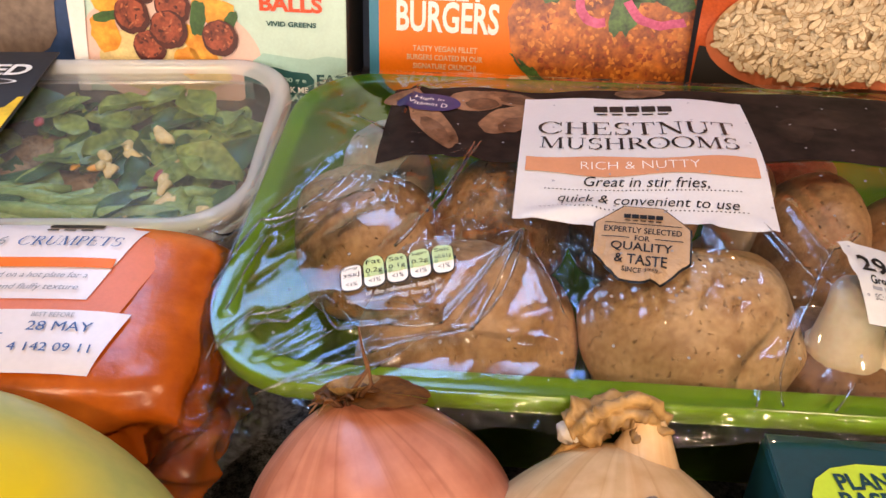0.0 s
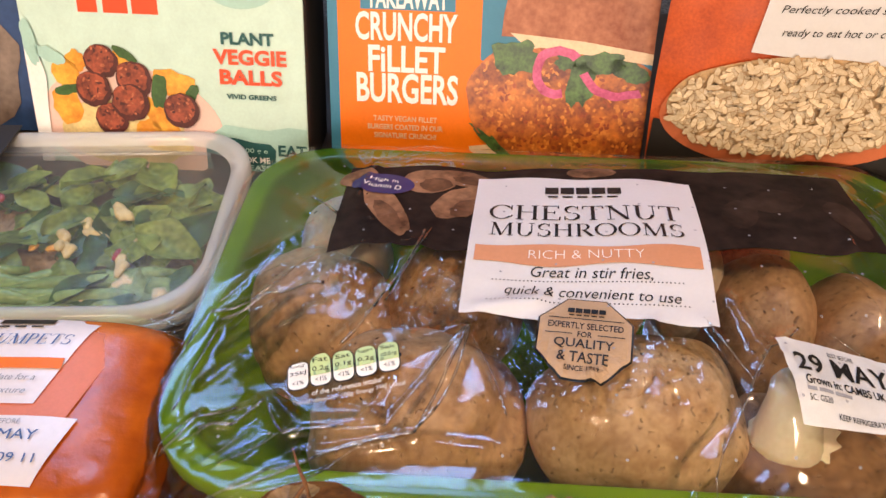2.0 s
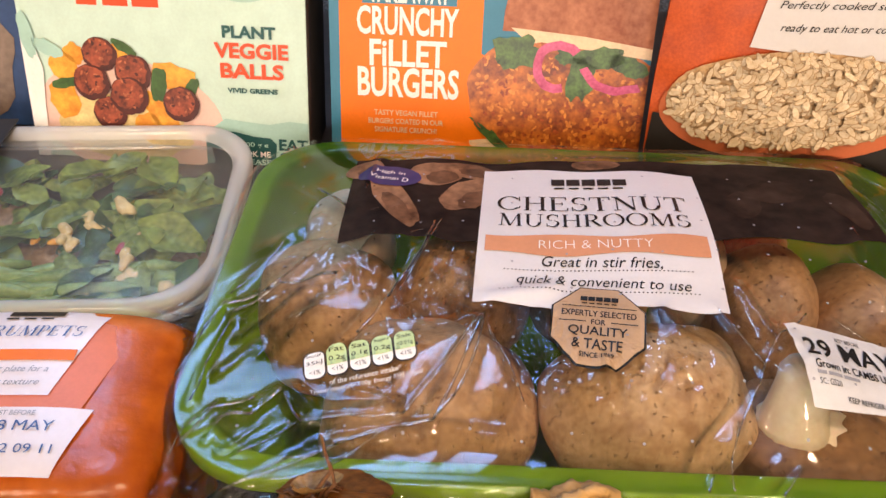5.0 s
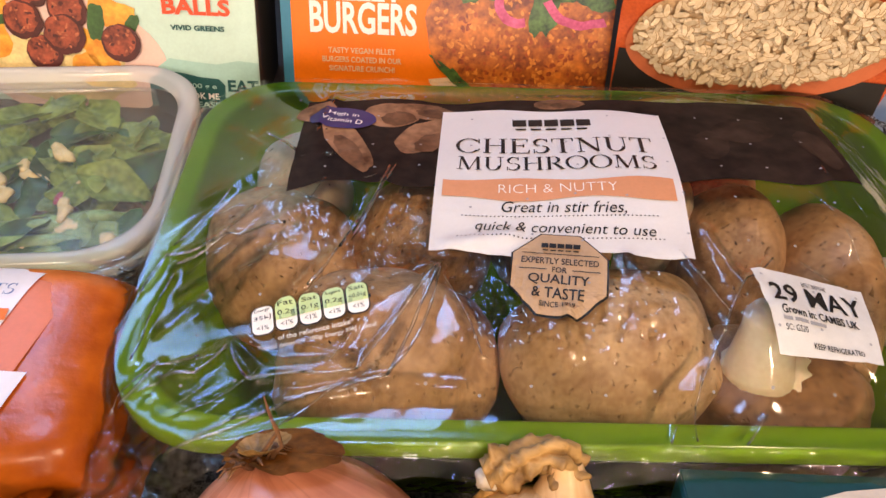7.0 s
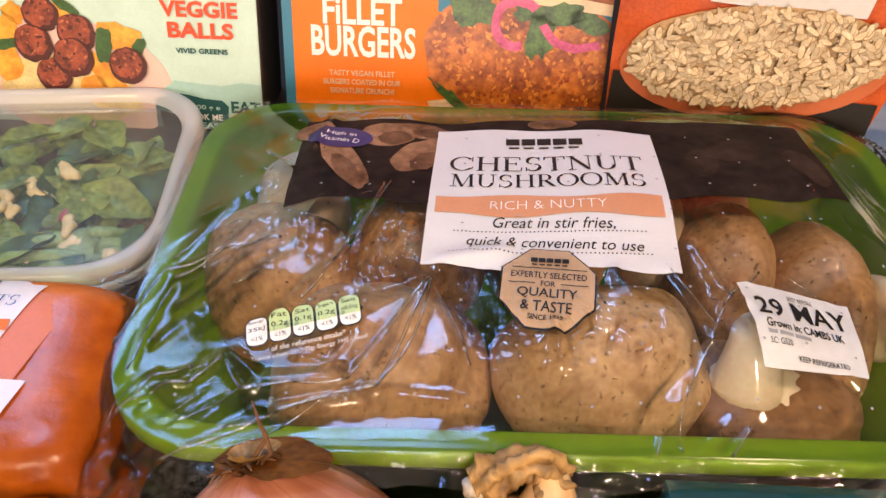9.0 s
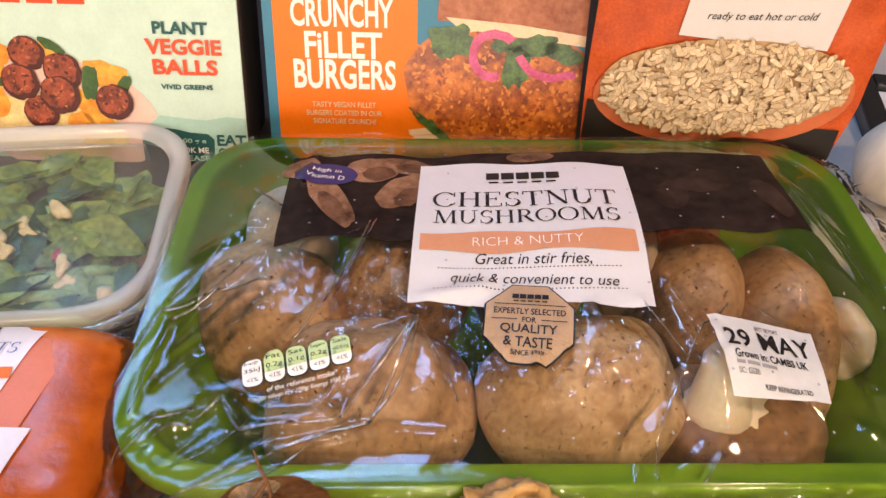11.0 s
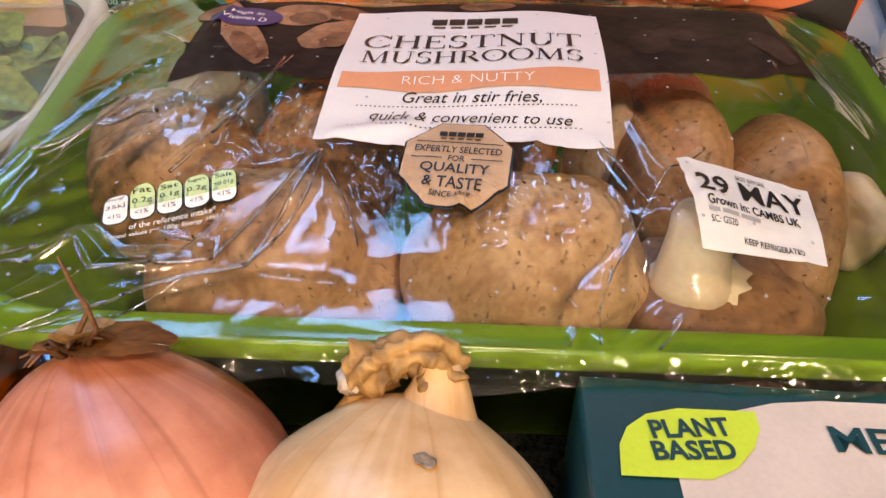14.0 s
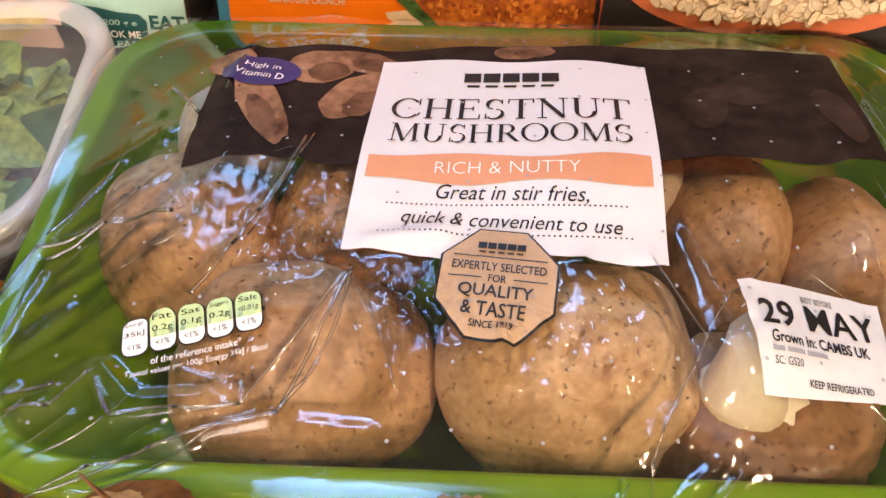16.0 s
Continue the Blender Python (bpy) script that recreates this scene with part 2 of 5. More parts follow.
fco, fmp, fgr, frp, fmx = (ft.nodes.new("ShaderNode" + k) for k in ("TexCoord", "Mapping", "TexGradient", "ValToRGB", "Mix"))
fgr.gradient_type, fmx.data_type = "SPHERICAL", "RGBA"
fmp.inputs["Location"].default_value, fmp.inputs["Scale"].default_value = (-0.55, -0.95, -1.75), (42, 42, 42)
frp.color_ramp.elements[0].position, frp.color_ramp.elements[1].position = 0.05, 0.65
fmx.inputs[7].default_value = (0.84, 0.62, 0.01, 1)
fp = ft.nodes["Principled BSDF"]
ft.links.new(fco.outputs["Object"], fmp.inputs[0]), ft.links.new(fmp.outputs[0], fgr.inputs[0]), ft.links.new(fgr.outputs["Fac"], frp.inputs[0])
ft.links.new(fp.inputs["Base Color"].links[0].from_socket, fmx.inputs[6]), ft.links.new(frp.outputs[0], fmx.inputs[0]), ft.links.new(fmx.outputs[2], fp.inputs["Base Color"])


def onion_skin(name, deep, mid, pale, vein):
    """Thin glossy onion skin: soft patches of colour under veins that run from root to neck."""
    m = mat(name, mid, 0.34, 0.22, 22, 160, 0.00008, pale)
    t, L = m.node_tree.nodes, m.node_tree.links
    p = t["Principled BSDF"]
    out = p.inputs["Base Color"].links[0].from_socket
    co, gr, sp, cb = (t.new("ShaderNode" + k) for k in ("TexCoord", "TexGradient", "SeparateXYZ", "CombineXYZ"))
    gr.gradient_type = "RADIAL"
    L.new(co.outputs["Object"], gr.inputs[0]), L.new(co.outputs["Object"], sp.inputs[0])
    L.new(gr.outputs["Fac"], cb.inputs[0]), L.new(sp.outputs[2], cb.inputs[1])
    for stretch, lo, hi, amount, tint in (((16, 9, 0), 0.46, 0.74, 0.75, deep), ((60, 6, 3), 0.56, 0.70, 0.45, vein), ((28, 12, 7), 0.56, 0.76, 0.55, pale)):
        mp, n, r, mx = t.new("ShaderNodeMapping"), t.new("ShaderNodeTexNoise"), t.new("ShaderNodeMapRange"), t.new("ShaderNodeMix")
        mp.inputs["Scale"].default_value = (stretch[0], stretch[1], 1)
        mp.inputs["Location"].default_value = (0, 0, stretch[2])
        n.inputs["Scale"].default_value, n.inputs["Detail"].default_value = 1.0, 3
        r.inputs[1].default_value, r.inputs[2].default_value, r.inputs[4].default_value = lo, hi, amount
        mx.data_type = "RGBA"
        mx.inputs[7].default_value = (*tint, 1)
        L.new(cb.outputs[0], mp.inputs[0]), L.new(mp.outputs[0], n.inputs["Vector"]), L.new(n.outputs[0], r.inputs[0])
        L.new(r.outputs[0], mx.inputs[0]), L.new(out, mx.inputs[6])
        out = mx.outputs[2]
    L.new(out, p.inputs["Base Color"])
    return m


M_ONION = onion_skin("pink_brown_onion_skin", (0.30, 0.085, 0.035), (0.56, 0.19, 0.115), (0.70, 0.31, 0.20), (0.26, 0.07, 0.035))
M_ONIONGOLD = onion_skin("golden_onion_skin", (0.58, 0.28, 0.09), (0.76, 0.45, 0.20), (0.86, 0.62, 0.35), (0.44, 0.21, 0.07))
M_MOULD = mat("grey_brown_mould", (0.16, 0.12, 0.09), 0.7, 0.4, 300, 900, 0, (0.36, 0.29, 0.22))
M_HUSK = mat("dry_brown_husk", (0.12, 0.036, 0.006), 0.6, 0.5, 60, 400, 0.0006, (0.32, 0.12, 0.022), spec=0.2, trans=0.1, stretch=(1, 1, 0.3))
M_HUSKPALE = mat("dry_straw_husk", (0.22, 0.095, 0.022), 0.55, 0.5, 130, 500, 0.0008, (0.62, 0.37, 0.13), trans=0.1, stretch=(0.35, 1, 0.5), ramp=(0.32, 0.62))
M_ROOT = mat("dry_roots", (0.15, 0.065, 0.025), 0.7, 0.3, 200, 800)
M_TEALBOX = mat("petrol_card", (0.009, 0.055, 0.068), 0.33, 0.15, 40, 500)
M_CREAMCARD = ink("cream_ink", (0.64, 0.55, 0.47))
M_LIMEBADGE = ink("lime_ink", (0.56, 0.72, 0.05))
M_BOARD = mat("pale_grey_plastic", (0.42, 0.40, 0.385), 0.4, 0.06, 20, 300)
M_CREAMSKIN = mat("cream_papery_skin", (0.72, 0.62, 0.50), 0.5, 0.12, 60, 300, 0.0003, stretch=(1, 1, 0.2))
M_METAL = mat("black_enamel", (0.012, 0.012, 0.013), 0.25, 0.2, 30, 300)
M_PANE = glow("daylight_beyond_window", (0.55, 0.74, 1.0), 2.0)
M_LAMP = glow("warm_lamp_glass", (1.0, 0.8, 0.6), 8.0)
M_FRAME = mat("white_frame_paint", (0.75, 0.75, 0.74), 0.4, 0.04, 10, 200)

# ---- mesh helpers ----


def part(name, bm, material, parent=None, label="", smooth=True):
    """Links a bmesh as one mesh object, under a thing or a part."""
    me = bpy.data.meshes.new(name)
    bm.to_mesh(me)
    bm.free()
    me.materials.append(material)
    for f in me.polygons:
        f.use_smooth = smooth
    ob = new(name, me)
    if parent:
        ob.parent = parent
    if label:
        ob["label"] = label
    return ob


def thing(name, m, label, category, group="", kind=""):
    ob = new(name)
    ob.empty_display_size = 0.01
    ob.matrix_world = m
    return tagged(ob, label, category, group, kind)


def box(x0, x1, y0, y1, z0, z1, bevel=0.0, seg=2, bm=None):
    b = bmesh.new()
    bmesh.ops.create_cube(b, size=1)
    for v in b.verts:
        v.co = Vector(((x0 + x1) / 2 + v.co.x * (x1 - x0), (y0 + y1) / 2 + v.co.y * (y1 - y0), (z0 + z1) / 2 + v.co.z * (z1 - z0)))
    if bevel:
        bmesh.ops.bevel(b, geom=b.edges[:], offset=bevel, segments=seg, affect="EDGES", profile=0.5)
    return b


def rrect(hw, hd, r, n=8, cx=0.0, cy=0.0):
    pts = []
    for k, (sx, sy) in enumerate(((1, 1), (-1, 1), (-1, -1), (1, -1))):
        for i in range(n + 1):
            a = radians(90 * k + 90 * i / n)
            pts.append((cx + sx * (hw - r) + r * math.cos(a), cy + sy * (hd - r) + r * math.sin(a)))
    return pts


def loft(loops, cap0=False, cap1=False, closed=True):
    """Skins a row of loops of 3D points with quads."""
    bm = bmesh.new()
    rows = [[bm.verts.new(p) for p in lp] for lp in loops]
    n = len(rows[0])
    for a, b in zip(rows, rows[1:]):
        for i in range(n if closed else n - 1):
            j = (i + 1) % n
            bm.faces.new((a[i], a[j], b[j], b[i]))
    if cap0:
        bm.faces.new(rows[0][::-1])
    if cap1:
        bm.faces.new(rows[-1])
    bmesh.ops.recalc_face_normals(bm, faces=bm.faces[:])
    return bm


def blob(rx, ry, rz, amp=0.0, freq=40.0, seed=0, shape=None, u=40, v=24, fine=0.0):
    """An uneven rounded body; shape(x, y, z) may bend the unit ball first."""
    bm = bmesh.new()
    bmesh.ops.create_uvsphere(bm, u_segments=u, v_segments=v, radius=1)
    for w in bm.verts:
        p = w.co.copy()
        if shape:
            p = Vector(shape(*p))
        q = Vector((p.x * rx, p.y * ry, p.z * rz))
        d = amp * noise.noise(q * freq + Vector((seed * 3.7, seed, 0)))
        if fine:
            d += fine * noise.noise(q * freq * 6 + Vector((seed, 0, 9)))
        w.co = q + w.co.normalized() * d
    return bm


def tube(points, radii, n=10, cap=True):
    """A round rod along a line of points."""
    loops = []
    pts = [Vector(p) for p in points]
    for i, p in enumerate(pts):
        d = (pts[min(i + 1, len(pts) - 1)] - pts[max(i - 1, 0)]).normalized()
        a = d.orthogonal().normalized() if i == 0 else (a - d * a.dot(d)).normalized()
        b = d.cross(a)
        r = radii[i] if isinstance(radii, (list, tuple)) else radii
        loops.append([p + r * (math.cos(k * math.tau / n) * a + math.sin(k * math.tau / n) * b) for k in range(n)])
    return loft(loops, cap, cap)


def add(bm, other, m=None):
    """Joins another bmesh into bm."""
    me = bpy.data.meshes.new("scratch")
    if m:
        other.transform(m)
    other.to_mesh(me)
    other.free()
    bm.from_mesh(me)
    bpy.data.meshes.remove(me)
    return bm


def flat(pts, h=0.0):
    """A flat print on a face that looks along -y: pts are across and up, h is how far it lies proud."""
    bm = bmesh.new()
    bm.faces.new([bm.verts.new((x, -h, z)) for x, z in pts])
    bmesh.ops.recalc_face_normals(bm, faces=bm.faces[:])
    bmesh.ops.triangulate(bm, faces=bm.faces[:])
    for f in bm.faces:
        if f.normal.y > 0:
            f.normal_flip()
    return bm


def oval(cx, cy, rx, ry, n=36, rot=0.0, wob=0.0, seed=0, a0=0.0, a1=360.0):
    pts = []
    for i in range(n if a1 - a0 >= 360 else n + 1):
        a = radians(a0 + (a1 - a0) * i / n)
        k = 1 + wob * noise.noise(Vector((math.cos(a) * 2.2 + seed * 5, math.sin(a) * 2.2, seed)))
        x, y = rx * k * math.cos(a), ry * k * math.sin(a)
        c, s = math.cos(radians(rot)), math.sin(radians(rot))
        pts.append((cx + c * x - s * y, cy + s * x + c * y))
    return pts


def letters(body, w, h, shear=0.0, heavy=0.0):
    """The mesh of a line of writing, centred, w wide and h high, lying in x and y."""
    cu = bpy.data.curves.new("writing", "FONT")
    cu.body, cu.shear, cu.offset = body, shear, heavy
    cu.resolution_u = 3
    ob = bpy.data.objects.new("writing", cu)
    me = bpy.data.meshes.new_from_object(ob)
    bm = bmesh.new()
    bm.from_mesh(me)
    bpy.data.objects.remove(ob), bpy.data.meshes.remove(me), bpy.data.curves.remove(cu)
    xs, ys = [v.co.x for v in bm.verts], [v.co.y for v in bm.verts]
    x0, x1, y0, y1 = min(xs), max(xs), min(ys), max(ys)
    for v in bm.verts:
        v.co = Vector(((v.co.x - (x0 + x1) / 2) / (x1 - x0) * w, (v.co.y - (y0 + y1) / 2) / (y1 - y0) * h, 0))
    return bm


def write_on_face(name, body, cx, cz, w, h, material, parent, lift=0.0006, shear=0.0, rot=0.0, heavy=0.0):
    bm = letters(body, w, h, shear, heavy)
    c, s = math.cos(radians(rot)), math.sin(radians(rot))
    for v in bm.verts:
        x, y = v.co.x, v.co.y
        v.co = Vector((cx + c * x - s * y, -lift, cz + s * x + c * y))
    return part(name, bm, material, parent, smooth=False)


def bars(rows, lift=0.0006):
    """Plain bars in place of writing: rows of (centre across, centre up, width, height)."""
    bm = bmesh.new()
    for cx, cz, w, h in rows:
        add(bm, flat([(cx - w / 2, cz - h / 2), (cx + w / 2, cz - h / 2), (cx + w / 2, cz + h / 2), (cx - w / 2, cz + h / 2)], lift))
    return bm


# ---- the room, closed round the worktop ----
tagged(part("worktop", box(-1.2, 1.2, -0.42, 0.8, -0.03, 0, 0.003), M_STONE, smooth=False), "dark speckled stone kitchen worktop", "worktop", kind="structure")
tagged(part("floor", box(-2, 2, -2.5, 0.95, -0.95, -0.9), M_FLOOR, smooth=False), "brown wooden kitchen floor", "floor", kind="structure")
ceil_bm = bmesh.new()
tagged(part("wall_west", box(-2.05, -2, -2.5, 0.95, -0.9, 1.5), M_WALL, smooth=False), "plain cream painted wall", "wall", kind="structure")
tagged(part("wall_east", box(2, 2.05, -2.5, 0.95, -0.9, 1.5), M_WALL, smooth=False), "plain cream painted wall", "wall", kind="structure")


def windowed_wall(name, y0, y1, cx, cz, hw, hh, label, paint):
    bm = bmesh.new()
    for x0, x1, z0, z1 in ((-2, cx - hw, -0.9, 1.5), (cx + hw, 2, -0.9, 1.5), (cx - hw, cx + hw, -0.9, cz - hh), (cx - hw, cx + hw, cz + hh, 1.5)):
        add(bm, box(x0, x1, y0, y1, z0, z1))
    tagged(part(name, bm, paint, smooth=False), label, "wall", kind="structure")


def window(name, x, y, z, hw, hh, out):
    win = thing(name, pose(x, y, z), "unseen white framed kitchen window with daylight", "window", kind="structure")
    bm = bmesh.new()
    for x0, x1, z0, z1 in ((-hw, 0.03 - hw, -hh, hh), (hw - 0.03, hw, -hh, hh), (0.03 - hw, hw - 0.03, -hh, 0.03 - hh), (0.03 - hw, hw - 0.03, hh - 0.03, hh)):
        add(bm, box(x0, x1, -0.02, 0.02, z0, z1))
    part("window_frame", bm, M_FRAME, win, smooth=False)
    part("pane", box(0.03 - hw, hw - 0.03, out * 0.012, out * 0.016, 0.03 - hh, hh - 0.03), M_PANE, win, smooth=False)


windowed_wall("wall_north", 0.88, 0.95, -0.40, 0.90, 0.15, 0.36, "unseen wall darkened to dim film reflections, with a narrow window above the worktop", M_WALLDARK)
window("window_3", -0.40, 0.92, 0.90, 0.15, 0.36, 1)
for x0, x1, y0, y1 in ((-2, -0.30, -2.5, 0.95), (0.10, 2, -2.5, 0.95), (-0.30, 0.10, -2.5, 0.37), (-0.30, 0.10, 0.83, 0.95)):
    add(ceil_bm, box(x0, x1, y0, y1, 1.5, 1.55))
tagged(part("ceiling", ceil_bm, M_WALL, smooth=False), "unseen cream ceiling with a small added roof window", "ceiling", kind="structure")
windowed_wall("wall_south", -2.55, -2.48, -0.35, 0.75, 0.80, 0.60, "unseen cream wall with an added wide window", M_WALL)
# roof window added round the blue glint lamp, out of view
window("window_1", -0.10, 0.60, 1.53, 0.20, 0.23, 1)
bpy.data.objects["window_1"].matrix_world = pose(-0.10, 0.60, 1.53, 90, 0, 0)
# out of view, added round the south fill lamp
window("window_2", -0.35, -2.52, 0.75, 0.80, 0.60, -1)
for x, y in ((0.68, -0.62), (-0.75, -0.80), (0.1, -1.2)):
    dl = thing("downlight", pose(x, y, 1.5), "round recessed ceiling downlight with a white ring", "ceiling light", "ceiling downlights")
    part("ring", loft([[(r * math.cos(a * math.tau / 32), r * math.sin(a * math.tau / 32), z) for a in range(32)] for r, z in ((0.085, 0), (0.105, -0.004), (0.105, 0))]), M_FRAME, dl)
    part("lens", box(-0.06, 0.06, -0.06, 0.06, -0.004, -0.001), M_LAMP, dl)

# ---- the mushroom punnet ----
PUN = pose(0.064, 0.194, 0, 0, 0, -4.5)
HW, HD, RIM = 0.1255, 0.0785, 0.0655
punnet = thing("mushroom_punnet", PUN, "green plastic mushroom punnet wrapped in clear printed film", "food tray")


def ring(hw, hd, r, z):
    return [(x, y, z) for x, y in rrect(hw, hd, r, 10)]


tray_loops = [ring(0.100, 0.055, 0.018, 0.0015), ring(0.103, 0.058, 0.020, 0.003), ring(0.1165, 0.0705, 0.026, 0.0600), ring(0.1235, 0.0765, 0.030, 0.0600), ring(0.1250, 0.0780, 0.031, 0.0585),
              ring(HW, HD, 0.031, 0.0600), ring(0.1252, 0.0782, 0.031, 0.0640), ring(0.1245, 0.0775, 0.030, 0.0651), ring(0.1236, 0.0766, 0.0295, RIM), ring(0.1188, 0.0718, 0.027, RIM), ring(0.1180, 0.0710, 0.0265, 0.0652), ring(0.1170, 0.0700, 0.026, 0.0638),
              ring(0.1110, 0.0645, 0.024, 0.0400), ring(0.1095, 0.0630, 0.023, 0.0385), ring(0.1030, 0.0570, 0.019, 0.0060), ring(0.1000, 0.0540, 0.017, 0.0045)]
part("tray", loft(tray_loops, True, True), M_TRAY, punnet, "glossy green plastic tray with a turned-down lip")


def step(x, a, b):
    t = min(1.0, max(0.0, (x - a) / (b - a)))
    return t * t * (3 - 2 * t)


def past_rim(u, v):
    """How far a point lies outside the rounded rim."""
    r = 0.031
    qx, qy = abs(u) - (HW - r), abs(v) - (HD - r)
    return math.hypot(max(qx, 0), max(qy, 0)) + min(max(qx, qy), 0) - r


# pulled folds in the film, in millimetres: the two ends of each
FOLDS_LEFT = ((-111, -33, -82, -6), (-108, -64, -94, -51), (-99, -74, -84, -62), (-93, -50, -85, -58), (-54, -62, -40, -32), (-58, -35, -40, -29), (-81, -68, -54, -63),
              (-83, -42, -67, -24), (-64, -30, -53, 6), (-108, -22, -90, 1), (-54, -63, -30, -65), (-85, -60, -62, -58), (-115, -47, -104, -35), (-40, -29, -46, -46), (-114, 6, -92, 20))
FOLDS_RIGHT = ((-6, -43, -4, -56), (12, -26, 17, -38), (23, -67, 36, -55), (29, -77, 40, -67), (-38, -22, -17, -18), (-86, 5, -80, 27), (-81, 29, -76, 62), (78, 22, 79, -25),
               (84, -62, 96, -70), (100, 30, 108, -20), (104, -40, 116, -62), (-112, 44, -96, 26), (36, -16, 42, -40), (88, -30, 90, -58))
# sharp creases, each a line of points in millimetres
CREASES = ((-39, -30, -60, -60, -73, -61, -87, -63, -93, -54), (-39, -30, -52, -62, -77, -69, -89, -73, -98, -78), (-95, -4, -106, -14, -119, -18, -123, -32, -126, -47), (-55, 11, -63, -14, -67, -24, -75, -36),
           (-94, -53, -101, -61, -110, -62), (-39, -30, -47, -55, -51, -60), (-101, -56, -112, -58, -119, -69), (-84, -13, -101, -14, -115, -22), (-81, -71, -105, -81), (-86, 22, -98, 37))
CREASES_MORE = ((-75, -73, -93, -79), (-64, -22, -53, 12), (-63, -64, -75, -73), (-88, -63, -102, -72), (-111, -56, -122, -70), (-115, -26, -118, -43, -119, -56), (-28, -56, -38, -33), (-105, 8, -118, -14),
                (28, -60, 25, -69, 26, -84), (43, -70, 26, -86), (20, -73, 16, -83), (35, -50, 27, -64), (53, -27, 43, -36, 35, -50), (27, -26, 37, -45))
SEGS = []
for line in CREASES + CREASES_MORE:
    for k in range(0, len(line) - 2, 2):
        SEGS.append((line[k:k + 4], 1.0 + 0.25 * (k % 3), 0.0012))
crease_rnd = random.Random(21)
for k in range(26):
    x, y = (crease_rnd.uniform(-118, -60), crease_rnd.uniform(-76, 30)) if k < 18 else (crease_rnd.uniform(70, 118), crease_rnd.uniform(-70, 40))
    a = radians(crease_rnd.gauss(35, 16) if k < 18 else crease_rnd.gauss(115, 14))
    n = crease_rnd.uniform(6, 17)
    SEGS.append(((x, y, x + n * math.cos(a), y + n * math.sin(a)), crease_rnd.uniform(0.7, 1.1), crease_rnd.uniform(0.0003, 0.0008)))
CELLS = {}
for seg in SEGS:
    (x0, y0, x1, y1), w, h = seg
    for i in range(int((min(x0, x1) - 6) // 6), int((max(x0, x1) + 6) // 6) + 1):
        for j in range(int((min(y0, y1) - 6) // 6), int((max(y0, y1) + 6) // 6) + 1):
            CELLS.setdefault((i, j), []).append(seg)


def crease(U, V):
    z = 0.0
    for (x0, y0, x1, y1), w, h in CELLS.get((int(U // 6), int(V // 6)), ()):
        dx, dy = x1 - x0, y1 - y0
        t = min(1.0, max(0.0, ((U - x0) * dx + (V - y0) * dy) / (dx * dx + dy * dy)))
        q = math.hypot(U - x0 - t * dx, V - y0 - t * dy) / w
        if q < 4:
            z = max(z, h * math.exp(-q * 1.1))
    return z


PUCKERS = ((-52, -12, 13, 1.0), (-90, 16, 12, 0.8), (16, -47, 10, 1.3), (16, -30, 8, 0.6), (-22, -22, 10, 0.7), (40, -46, 7, 0.8), (104, -46, 12, 0.7), (-82, -10, 9, 1.1), (-50, -18, 9, 1.1), (0, -48, 9, 1.4), (46, -40, 8, 1.4), (-58, -22, 12, 1.0), (-24, -40, 10, 1.7))


